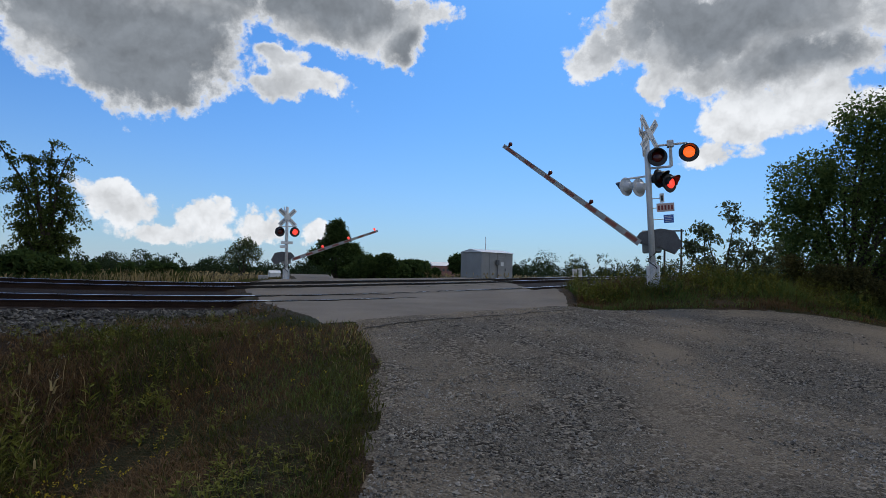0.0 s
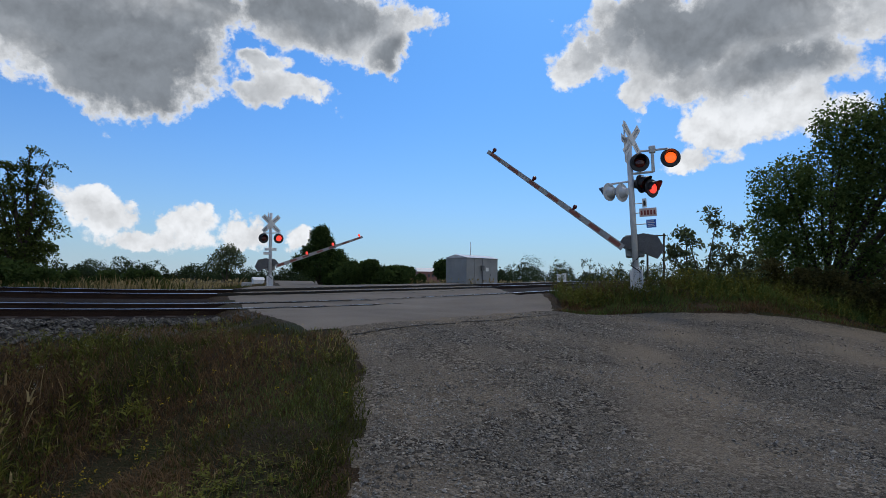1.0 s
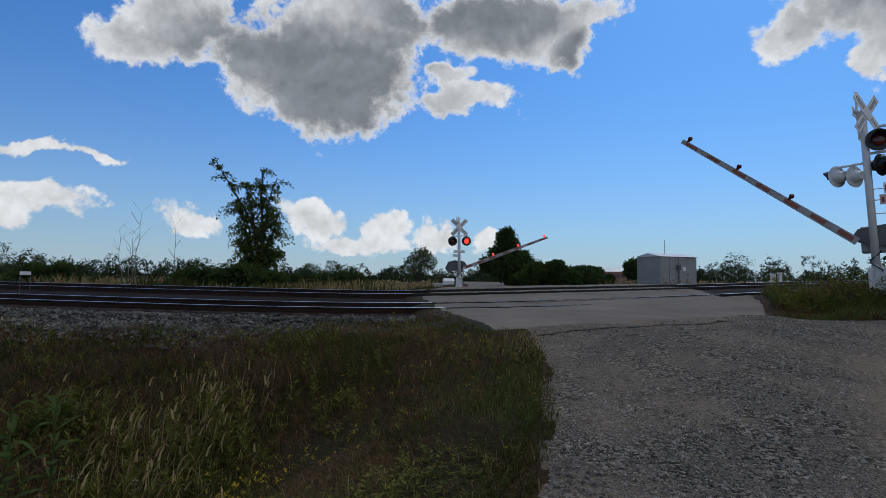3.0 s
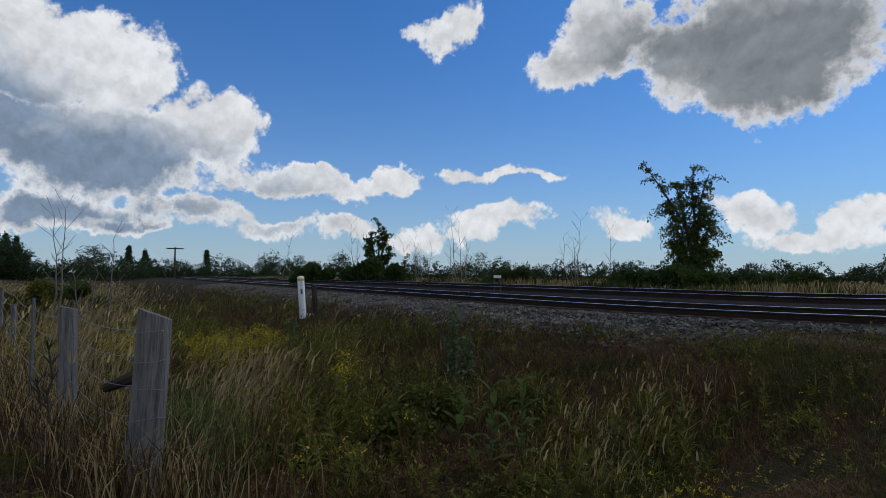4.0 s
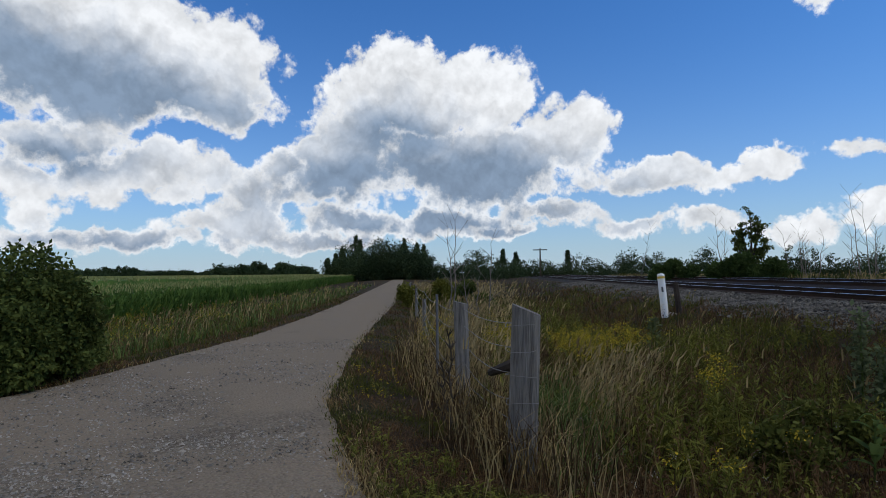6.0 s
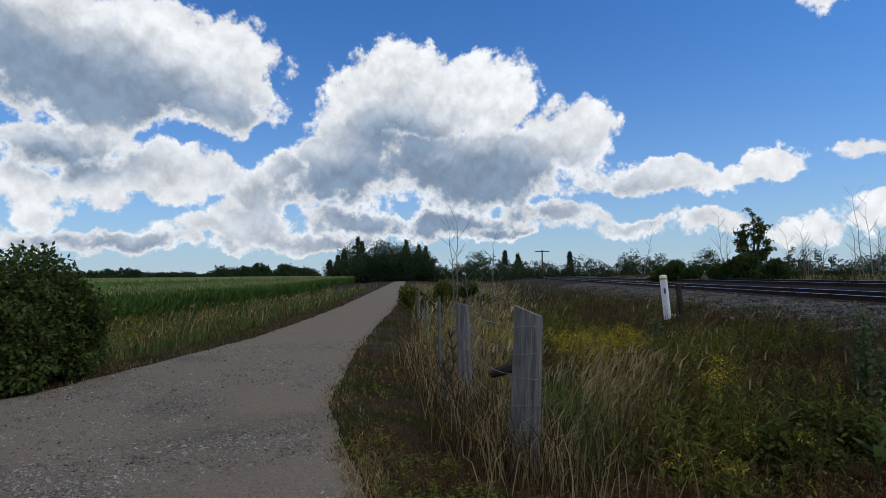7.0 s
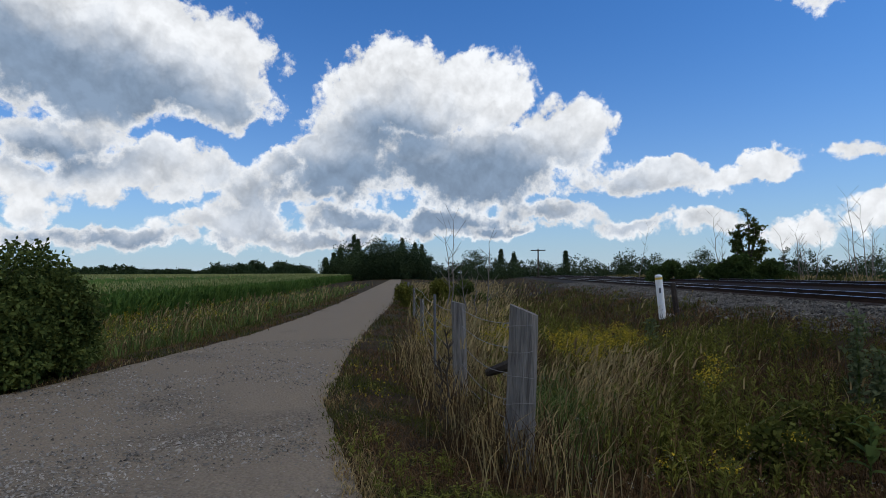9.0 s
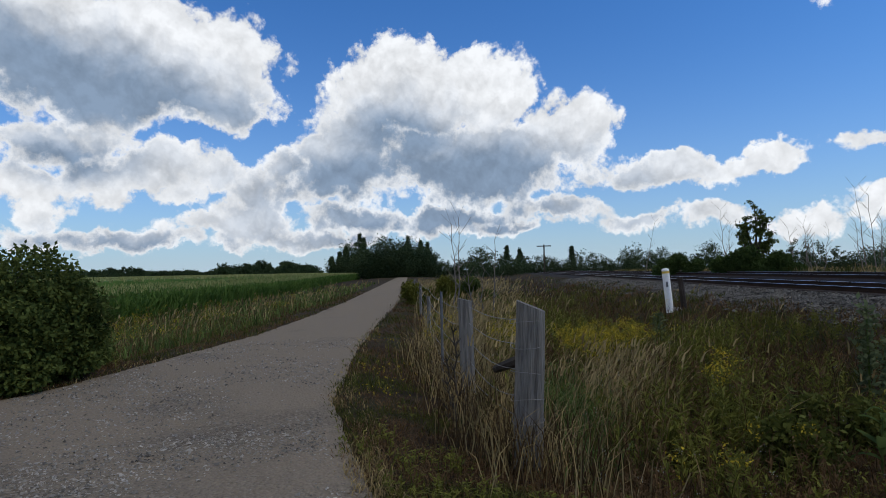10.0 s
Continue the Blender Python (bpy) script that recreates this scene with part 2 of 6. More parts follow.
def gravelly(name, dark, light, dirt):
    """Crushed stone: grains at two sizes, each of its own grey, over patches of fine dirt and drier wheel tracks."""
    m, n, l, b = nodes_of(name)
    co = n.new("ShaderNodeTexCoord").outputs["Object"]

    def grain(scale):
        v = n.new("ShaderNodeTexVoronoi"); v.inputs["Scale"].default_value = scale
        l.new(co, v.inputs["Vector"])
        sep = n.new("ShaderNodeSeparateColor"); l.new(v.outputs["Color"], sep.inputs[0])
        return v.outputs["Distance"], sep.outputs[0]

    def noise_at(scale, detail=5.0):
        t = n.new("ShaderNodeTexNoise"); t.inputs["Scale"].default_value, t.inputs["Detail"].default_value = scale, detail
        l.new(co, t.inputs["Vector"]); return t.outputs["Fac"]

    def mixed(fac, a, c):
        q = n.new("ShaderNodeMixRGB"); q.use_clamp = True
        l.new(fac, q.inputs[0])
        for i, v in ((1, a), (2, c)):
            if isinstance(v, tuple):
                q.inputs[i].default_value = (*v, 1)
            else:
                l.new(v, q.inputs[i])
        return q.outputs[0]

    def span(v, lo, hi):
        r = n.new("ShaderNodeMapRange"); r.inputs[1].default_value, r.inputs[2].default_value = lo, hi
        l.new(v, r.inputs[0]); return r.outputs[0]
    d1, c1 = grain(34.0); d2, c2 = grain(95.0)
    stone = mixed(span(c1, 0.35, 1.0), dark, light)
    fine = mixed(c2, tuple(v * 0.8 for v in dark), tuple(v * 0.7 for v in light))
    mix = mixed(span(noise_at(3.0), 0.42, 0.60), stone, fine)
    sep = n.new("ShaderNodeSeparateXYZ"); l.new(co, sep.inputs[0])
    west = n.new("ShaderNodeMapRange"); west.inputs[1].default_value, west.inputs[2].default_value, west.inputs[3].default_value, west.inputs[4].default_value = 1.0, -9.0, 0.0, 0.30
    l.new(sep.outputs["X"], west.inputs[0])
    worn = n.new("ShaderNodeMath"); l.new(noise_at(0.45), worn.inputs[0]); l.new(west.outputs[0], worn.inputs[1])
    mix = mixed(span(worn.outputs[0], 0.44, 0.72), mix, mixed(span(noise_at(40.0), 0.3, 0.7), dirt, tuple(v * 1.45 for v in dirt)))
    l.new(mix, b.inputs["Base Color"])
    b.inputs["Roughness"].default_value = 0.95; b.inputs["Specular IOR Level"].default_value = 0.06
    bp = n.new("ShaderNodeBump"); bp.inputs["Strength"].default_value, bp.inputs["Distance"].default_value = 0.9, 0.02
    bp.invert = True
    l.new(d1, bp.inputs["Height"]); l.new(bp.outputs[0], b.inputs["Normal"])
    return m


def plain(name, col, rough=0.5, metal=0.0, glow=0.0, glow_col=None):
    m, n, l, b = nodes_of(name)
    b.inputs["Base Color"].default_value = (*col, 1)
    b.inputs["Roughness"].default_value, b.inputs["Metallic"].default_value = rough, metal
    if glow:
        b.inputs["Emission Color"].default_value = (*(glow_col or col), 1); b.inputs["Emission Strength"].default_value = glow
    return m


SOIL = surface("soil", (0.016, 0.010, 0.005), (0.070, 0.044, 0.022), 2.5, 45, bump=1.0, dist=0.05, third=(0.026, 0.030, 0.009), third_scale=0.7)
GRAVEL = gravelly("gravel", (0.024, 0.020, 0.016), (0.27, 0.235, 0.185), (0.165, 0.132, 0.094))
LANE_STONE = leafy("lane_stone", (0.030, 0.026, 0.021), (0.40, 0.36, 0.30), 2.0, 0.0)
ASPHALT = surface("asphalt", (0.095, 0.078, 0.060), (0.225, 0.190, 0.150), 0.7, 90, rough=0.9, bump=0.4, dist=0.006, spread=0.5)
# sheet under the loose stones: near black, shade of their gaps put into its colour
BALLAST = surface("ballast", (0.010, 0.009, 0.008), (0.055, 0.049, 0.041), 1.0, 14, rough=0.9, bump=1.0, dist=0.06, spread=0.15)
BALLAST_STONE = leafy("ballast_stone", (0.006, 0.0055, 0.005), (0.205, 0.188, 0.160), 2.0, 0.0)
FILLER = surface("black_filler", (0.012, 0.011, 0.010), (0.06, 0.054, 0.046), 6, 60, bump=0.8, dist=0.02)
CONCRETE = surface("concrete", (0.30, 0.29, 0.27), (0.48, 0.46, 0.43), 2, 40)
STEEL_DARK = surface("dark_steel", (0.06, 0.06, 0.062), (0.15, 0.15, 0.155), 4, 40, rough=0.6, bump=0.1)
BLUE = plain("blue_plate", (0.02, 0.10, 0.42), 0.4)
SIGN_PINK = surface("faded_plate", (0.50, 0.36, 0.33), (0.66, 0.52, 0.48), 6, 40, rough=0.5, bump=0)
BRICKY = surface("red_wall", (0.22, 0.09, 0.07), (0.42, 0.24, 0.20), 0.6, 8, bump=0.1)
BEDDING = surface("oily_bed", (0.009, 0.007, 0.006), (0.030, 0.022, 0.017), 1.0, 20, bump=1.0, dist=0.05)
RAIL_SIDE = surface("rusty_rail", (0.016, 0.010, 0.008), (0.050, 0.030, 0.021), 3, 40, rough=0.8)
RAIL_TOP = plain("polished_rail", (0.88, 0.87, 0.85), 0.32, 1.0)
TIE = surface("creosote_tie", (0.02, 0.016, 0.013), (0.07, 0.055, 0.045), 4, 40)
PAINT = surface("aluminium_paint", (0.50, 0.50, 0.50), (0.74, 0.74, 0.73), 3, 40, rough=0.5, bump=0.05)
BLACK = plain("black_paint", (0.012, 0.012, 0.013), 0.45)
LENS_ON = plain("lit_lens", (0.9, 0.10, 0.02), 0.3, 0, 1.5, (1.0, 0.11, 0.015))
LENS_RED = plain("lit_red_lens", (0.9, 0.05, 0.03), 0.3, 0, 1.3, (1.0, 0.06, 0.04))
LENS_OFF = plain("dark_lens", (0.10, 0.012, 0.008), 0.15)
RED = surface("red_reflective", (0.16, 0.03, 0.025), (0.30, 0.06, 0.05), 4, 40, rough=0.5, bump=0.0)
ARM_GREY = surface("weathered_arm_paint", (0.20, 0.20, 0.20), (0.44, 0.44, 0.43), 3, 30, rough=0.6, bump=0.1)
FADED_RED = surface("faded_red", (0.16, 0.06, 0.05), (0.32, 0.12, 0.09), 8, 50, rough=0.6, bump=0.1)
WHITE = surface("white_paint", (0.66, 0.65, 0.62), (0.82, 0.81, 0.79), 4, 40, rough=0.5, bump=0.05)
GREY = surface("galvanised_steel", (0.20, 0.20, 0.195), (0.36, 0.36, 0.35), 1.2, 30, rough=0.5, metal=0.3, bump=0.05)
WOOD = surface("weathered_wood", (0.035, 0.031, 0.027), (0.29, 0.268, 0.24), 26, 110, bump=1.0, dist=0.015, stretch=(1, 1, 0.06), spread=0.6)
BARK = surface("bark", (0.03, 0.024, 0.018), (0.10, 0.08, 0.06), 6, 40, bump=0.5)
DEAD = surface("dead_twig", (0.10, 0.085, 0.07), (0.22, 0.19, 0.16), 6, 40)
LEAF = leafy("leaf_green", (0.040, 0.068, 0.017), (0.17, 0.225, 0.065), 1.2, 0.55)
BUSH = leafy("bush_leaf", (0.026, 0.040, 0.010), (0.140, 0.170, 0.044), 1.3, 0.4)
OLIVE = leafy("olive_leaf", (0.044, 0.049, 0.009), (0.21, 0.205, 0.040), 0.9, 0.35)
LEAF_DARK = leafy("leaf_dark", (0.028, 0.048, 0.014), (0.085, 0.125, 0.035), 1.5, 0.4)
LEAF_GREY = leafy("leaf_grey_green", (0.06, 0.075, 0.035), (0.18, 0.21, 0.10), 1.5, 0.5)
GRASS = leafy("grass_green", (0.022, 0.027, 0.006), (0.102, 0.104, 0.024), 1.1)
GRASS_FRESH = leafy("grass_fresh", (0.038, 0.060, 0.015), (0.160, 0.210, 0.056), 1.1)
STRAW = leafy("grass_straw", (0.10, 0.068, 0.026), (0.52, 0.385, 0.175), 0.9)
WEED = leafy("weed", (0.028, 0.037, 0.008), (0.148, 0.155, 0.033), 0.8, 0.3)
BROWN = leafy("dry_weed", (0.048, 0.028, 0.013), (0.20, 0.120, 0.056), 0.9)
SHRUB = leafy("shrub_leaf", (0.045, 0.042, 0.014), (0.18, 0.15, 0.052), 0.8, 0.5)
BROWN_DARK = leafy("dying_weed", (0.028, 0.018, 0.009), (0.11, 0.068, 0.032), 0.6)
PALE = leafy("pale_heads", (0.16, 0.14, 0.10), (0.42, 0.40, 0.33), 3)
LEAF_FAR = leafy("far_leaf", (0.022, 0.036, 0.016), (0.06, 0.085, 0.034), 0.05, 0.15)
YELLOW = leafy("goldenrod", (0.22, 0.16, 0.014), (0.64, 0.47, 0.04), 3)
CORN = leafy("corn_leaf", (0.04, 0.08, 0.015), (0.12, 0.19, 0.04), 0.3)
CORN_TASSEL = leafy("corn_tassel", (0.16, 0.18, 0.055), (0.36, 0.34, 0.14), 0.3)
WIRE = plain("fence_wire", (0.22, 0.21, 0.2), 0.5, 0.8)


# ---- plan and terrain ----
def spline(points, step=1.0):
    """A smooth line through the points (Catmull-Rom), sampled about every step."""
    p = [np.array(q, float) for q in points]
    p = [2 * p[0] - p[1]] + p + [2 * p[-1] - p[-2]]
    out = []
    for i in range(1, len(p) - 2):
        n = max(2, int(np.linalg.norm(p[i + 1] - p[i]) / step))
        for k in range(n):
            t = k / n
            out.append(0.5 * (2 * p[i] + (p[i + 1] - p[i - 1]) * t + (2 * p[i - 1] - 5 * p[i] + 4 * p[i + 1] - p[i + 2]) * t * t
                              + (3 * p[i] - p[i - 1] - 3 * p[i + 1] + p[i + 2]) * t ** 3))
    out.append(p[-2])
    return np.array(out)


# head of the rail nearest to the lane: x, y, z
RAIL = spline([(-420, 12.0, 0.6), (-200, 11.2, 0.7), (-100, 10.6, 0.80), (-60, 10.3, 0.86), (-40, 10.1, 0.90), (-26, 10.0, 0.92), (-18, 10.2, 0.92),
               (-12, 10.7, 0.90), (-7.5, 11.6, 0.88), (-4, 13.1, 0.89), (-1.0, 15.4, 0.95), (1.8, 18.6, 1.02), (5.5, 23.6, 1.12),
               (12, 33, 1.32), (22, 48, 1.6), (45, 82, 2.1), (110, 178, 3.0)], 1.0)
TAN = np.gradient(RAIL[:, :2], axis=0)
TAN /= np.linalg.norm(TAN, axis=1)[:, None]


def rail_frame(x, y):
    """Signed distance from the nearest rail (positive on the lane's side) and the rail's height there."""
    x, y = np.atleast_1d(np.asarray(x, float)), np.atleast_1d(np.asarray(y, float))
    s, z = np.empty(len(x)), np.empty(len(x))
    for a in range(0, len(x), 4000):
        dx, dy = x[a:a + 4000, None] - RAIL[None, :, 0], y[a:a + 4000, None] - RAIL[None, :, 1]
        i = np.argmin(dx * dx + dy * dy, axis=1)
        k = np.arange(len(i))
        s[a:a + 4000] = dx[k, i] * TAN[i, 1] - dy[k, i] * TAN[i, 0]
        far = np.sqrt(dx[k, i] ** 2 + dy[k, i] ** 2)
        s[a:a + 4000] = np.sign(s[a:a + 4000]) * np.maximum(np.abs(s[a:a + 4000]), far * 0.98)
        z[a:a + 4000] = RAIL[i, 2]
    return s, z


def sstep(a, b, v):
    t = np.clip((v - a) / (b - a), 0, 1)
    return t * t * (3 - 2 * t)


LANE_SIDE_R = [(-1.40, 9.0), (-0.85, 7), (-0.7, 5.5), (-0.7, 4), (-0.95, 2.5), (-1.6, 1), (-2.7, -0.2), (-4.2, -0.9), (-6.8, -1.9), (-11.4, -2.7), (-18, -3.5),
               (-29, -4.7), (-52, -7.9), (-120, -17.5), (-300, -43)]
LANE_SIDE_L = [(2.55, 13.0), (5.6, 13.7), (11, 14.2), (24, 14), (26, -9), (6, -9), (-3, -7.2), (-8, -6.3), (-10.9, -6.2), (-14, -6.1), (-19, -6.5),
               (-29.3, -7.7), (-52.4, -10.9), (-120.4, -20.5), (-300.4, -46)]
ROAD_L = [(-1.9, 8.5), (-4.0, 12.4), (-6.2, 17), (-7.2, 22), (-8.5, 30), (-12, 46), (-30, 110)]
ROAD_R = [(2.9, 12.5), (3.4, 14.8), (3.7, 19), (3.6, 27), (0.5, 36), (-3.5, 52), (-20, 116)]


def inside(x, y, a, b):
    """Which points lie between the two lines a and b, and roughly how far in."""
    poly = np.array(list(a) + list(b)[::-1], float)
    hit = np.zeros(len(x), bool)
    dist = np.full(len(x), 1e9)
    for p, q in zip(poly, np.roll(poly, -1, axis=0)):
        c = ((p[1] > y) != (q[1] > y)) & (x < (q[0] - p[0]) * (y - p[1]) / (q[1] - p[1] + 1e-12) + p[0])
        hit ^= c
        e = q - p
        t = np.clip(((x - p[0]) * e[0] + (y - p[1]) * e[1]) / (e @ e), 0, 1)
        dist = np.minimum(dist, np.hypot(x - p[0] - t * e[0], y - p[1] - t * e[1]))
    return np.where(hit, dist, -dist)


def height(x, y):
    """The ground's height, without the loose sheets on top of it."""
    x, y = np.atleast_1d(np.asarray(x, float)), np.atleast_1d(np.asarray(y, float))
    s, zr = rail_frame(x, y)
    lane = inside(x, y, LANE_SIDE_R, LANE_SIDE_L)
    road = inside(x, y, ROAD_L, ROAD_R)
    bed = zr - 0.26 - 0.036 * np.clip(s, -7.5, 1)
    ease = 2.5 * sstep(3.5, 9, x)
    ramp = zr * (1 - sstep(3.8 + ease, 11.6 + ease, s))
    far_x = sstep(-9, -2, x)                       # towards the crossing the ground is high, along the ditch it is low
    wide = np.hypot(x, y)
    ditch = -0.42 * sstep(0.2, 3.0, -lane) * (1 - sstep(60, 120, wide))
    low = ditch * (s > 0) + np.where(s <= 0, 0.45 + 0.5 * far_x, 0)
    high = np.where(s > 0, ramp, 0.97)
    near_road = np.maximum(sstep(-5.5, -0.5, road), np.where((s > 0) & (x > -3.2), sstep(-2.6, 0.0, lane), 0))
    near_road = np.maximum(near_road, np.where((s > 0) & (x > 2), 1, 0) * (1 - sstep(40, 120, wide)))
    g = low * (1 - near_road) + high * near_road
    g = np.where(lane > 0, np.where(x > -3, ramp, 0) * sstep(-6, 0.5, x) , g)
    k = (1 - sstep(2.0, 7.0, s)) * sstep(-10.5, -7.8, s) * (1 - sstep(-1.0, 0.4, road))
    g = g * (1 - k) + bed * k
    top = np.where(s > 0, ramp, (zr + 0.036 * np.clip(-s, 0, 7.5)) * (1 - sstep(7.5, 20, -s)) + 0.97 * sstep(7.5, 20, -s))
    w = sstep(-0.6, 0.1, road)
    g = g * (1 - w) + (top - 0.03) * w
    g = g + 0.5 * np.exp(-((x - 6.8) / 4.5) ** 2 - ((y - 16.6) / 1.9) ** 2) * (lane < 0)
    field = sstep(3.0, 9.0, -lane) * (y < -4) * sstep(-2, -8, x)
    return g - 0.35 * field * (1 - sstep(150, 500, wide))


def hz(x, y):
    return float(height([x], [y])[0])


# ---- mesh helpers ----
def mesh_of(name, verts, faces, mats, index=None, smooth=False):
    me = bpy.data.meshes.new(name)
    me.from_pydata([tuple(v) for v in verts], [], [tuple(f) for f in faces])
    for m in (mats if isinstance(mats, (list, tuple)) else [mats]):
        me.materials.append(m)
    if index is not None:
        me.polygons.foreach_set("material_index", np.asarray(index, np.int32))
    if smooth:
        me.polygons.foreach_set("use_smooth", np.ones(len(me.polygons), bool))
    me.update()
    return me


def part(name, bm, mat, parent=None, label="", smooth=False):
    me = bpy.data.meshes.new(name)
    bm.to_mesh(me)
    bm.free()
    me.materials.append(mat)
    if smooth:
        me.polygons.foreach_set("use_smooth", np.ones(len(me.polygons), bool))
    ob = new(name, me)
    if parent is not None:
        ob.parent = parent
    if label:
        tagged(ob, label)
    return ob


def empty_at(name, m):
    ob = new(name)
    ob.matrix_basis = m
    return ob


def box(bm, x0, x1, y0, y1, z0, z1, bevel=0.0, m=None):
    r = bmesh.ops.create_cube(bm, size=1)
    bmesh.ops.scale(bm, vec=(x1 - x0, y1 - y0, z1 - z0), verts=r["verts"])
    bmesh.ops.translate(bm, vec=((x0 + x1) / 2, (y0 + y1) / 2, (z0 + z1) / 2), verts=r["verts"])
    vs = r["verts"]
    if bevel:
        es = list({e for v in vs for e in v.link_edges})
        q = bmesh.ops.bevel(bm, geom=es, offset=bevel, segments=1, affect="EDGES")
        vs = list({v for f in q["faces"] for v in f.verts} | {v for v in vs if v.is_valid})
    if m is not None:
        bmesh.ops.transform(bm, matrix=m, verts=vs)
    return bm


def rod(bm, a, b, r0, r1=None, seg=10):
    a, b = Vector(a), Vector(b)
    d = b - a
    q = bmesh.ops.create_cone(bm, cap_ends=True, segments=seg, radius1=r0, radius2=r0 if r1 is None else r1, depth=d.length)
    bmesh.ops.transform(bm, matrix=Matrix.Translation((a + b) / 2) @ d.to_track_quat("Z", "Y").to_matrix().to_4x4(), verts=q["verts"])
    return bm


def strip_sheet(name, a, b, across, step, lift, mat, thick=0.0):
    """A sheet between two edge lines, laid on the ground."""
    pa, pb = [], []
    for i in range(len(a) - 1):
        p, q, r, t = (np.array(v, float) for v in (a[i], a[i + 1], b[i], b[i + 1]))
        n = max(1, int(min(60, max(np.linalg.norm(q - p), np.linalg.norm(t - r)) / step)))
        for k in range(n):
            pa.append(p + (q - p) * k / n); pb.append(r + (t - r) * k / n)
    pa.append(np.array(a[-1], float)); pb.append(np.array(b[-1], float))
    pa, pb = np.array(pa), np.array(pb)
    for line in (pa, pb):                          # ragged edges
        line += np.array([[noise.noise((p[0] * 1.7, p[1] * 1.7, 3)), noise.noise((p[0] * 1.7, p[1] * 1.7, 9))] for p in line]) * 0.07
    u = np.linspace(0, 1, across + 1)
    xy = pa[:, None, :] * (1 - u)[None, :, None] + pb[:, None, :] * u[None, :, None]
    flat = xy.reshape(-1, 2)
    z = height(flat[:, 0], flat[:, 1]) + lift
    edge = np.zeros((len(pa), across + 1)); edge[:, 0] = edge[:, -1] = 1
    z -= edge.ravel() * (lift + 0.03)
    n = across + 1
    faces = [(i * n + j, i * n + j + 1, (i + 1) * n + j + 1, (i + 1) * n + j) for i in range(len(pa) - 1) for j in range(across)]
    return new(name, mesh_of(name, np.column_stack([flat, z]), faces, mat, smooth=True))


# ---- ground, lane, road ----
def build_ground():
    rings = np.concatenate([[0.25], np.geomspace(0.5, 60, 230), np.geomspace(63, 4000, 46)])
    steps = 560
    ang = np.linspace(0, 2 * np.pi, steps, endpoint=False)
    x, y = np.outer(rings, np.cos(ang)).ravel(), np.outer(rings, np.sin(ang)).ravel()
    z = height(x, y)
    near = np.hypot(x, y) < 80
    lane, road = inside(x, y, LANE_SIDE_R, LANE_SIDE_L), inside(x, y, ROAD_L, ROAD_R)
    rough = np.where((lane > -0.1) | (road > -0.1), 0.0, 1.0)
    z = z + rough * near * np.array([noise.noise((a * 1.3, b * 1.3, 0)) * 0.05 + noise.noise((a * 0.35, b * 0.35, 5)) * 0.06 for a, b in zip(x, y)])
    z = z - np.where(np.maximum(lane, road) > 0.25, 0.05, 0)
    faces = [(i * steps + j, i * steps + (j + 1) % steps, (i + 1) * steps + (j + 1) % steps, (i + 1) * steps + j) for i in range(len(rings) - 1) for j in range(steps)]
    faces.append(tuple(range(steps))[::-1])
    faces = [f[::-1] for f in faces]
    ob = new("ground", mesh_of("ground", np.column_stack([x, y, z]), faces, SOIL, smooth=True))
    tagged(ob, "brown and green verge soil reaching flat to the horizon", "ground", kind="structure")


build_ground()
tagged(strip_sheet("gravel_lane", LANE_SIDE_R, LANE_SIDE_L, 60, 0.25, 0.02, GRAVEL), "grey gravel lane with paler wheel tracks beside the railway", "gravel road", kind="structure")
tagged(strip_sheet("road", ROAD_L, ROAD_R, 30, 0.4, 0.010, ASPHALT), "worn grey asphalt road over the level crossing", "road", kind="structure")

# ---- railway ----
RNG = np.random.default_rng(7)


def at(az, d):
    """The plan place at a bearing (degrees left of north) and distance from where the walker stands."""
    a = radians(az)
    return -math.sin(a) * d, math.cos(a) * d


def offset_line(d, dz):
    """A line beside the nearest rail, d metres beyond it, dz above its head."""
    nrm = np.column_stack([-TAN[:, 1], TAN[:, 0]])
    return np.column_stack([RAIL[:, :2] + nrm * d, RAIL[:, 2] + dz])


def sweep(name, line, prof, mats, index_of=None, closed=True):
    """A profile (offset across, height) drawn along a line."""
    tan = np.gradient(line[:, :2], axis=0)
    tan /= np.linalg.norm(tan, axis=1)[:, None]
    nx, ny = -tan[:, 1], tan[:, 0]
    v = [(p[0] + nx[i] * a, p[1] + ny[i] * a, p[2] + b) for i, p in enumerate(line) for a, b in prof]
    k = len(prof)
    f, mi = [], []
    for i in range(len(line) - 1):
        for j in range(k if closed else k - 1):
            f.append((i * k + j, i * k + (j + 1) % k, (i + 1) * k + (j + 1) % k, (i + 1) * k + j))
            mi.append(index_of(j) if index_of else 0)
    return new(name, mesh_of(name, v, f, mats, mi))


RAIL_PROFILE = [(-0.075, -0.17), (-0.075, -0.155), (-0.012, -0.14), (-0.012, -0.045), (-0.037, -0.035), (-0.037, -0.004), (-0.030, 0.0),
                (0.030, 0.0), (0.037, -0.004), (0.037, -0.035), (0.012, -0.045), (0.012, -0.14), (0.075, -0.155), (0.075, -0.17)]
TRACKS = ((0.0, 0.0), (1.51, 0.05), (4.4, 0.20), (5.9, 0.27))
for d, dz in TRACKS:
    tagged(sweep("rail", offset_line(d, dz), RAIL_PROFILE, [RAIL_SIDE, RAIL_TOP], lambda j: 1 if j in (5, 6, 7) else 0),
           "rusty steel rail with a worn shiny head", "rail", "rails of the two tracks")

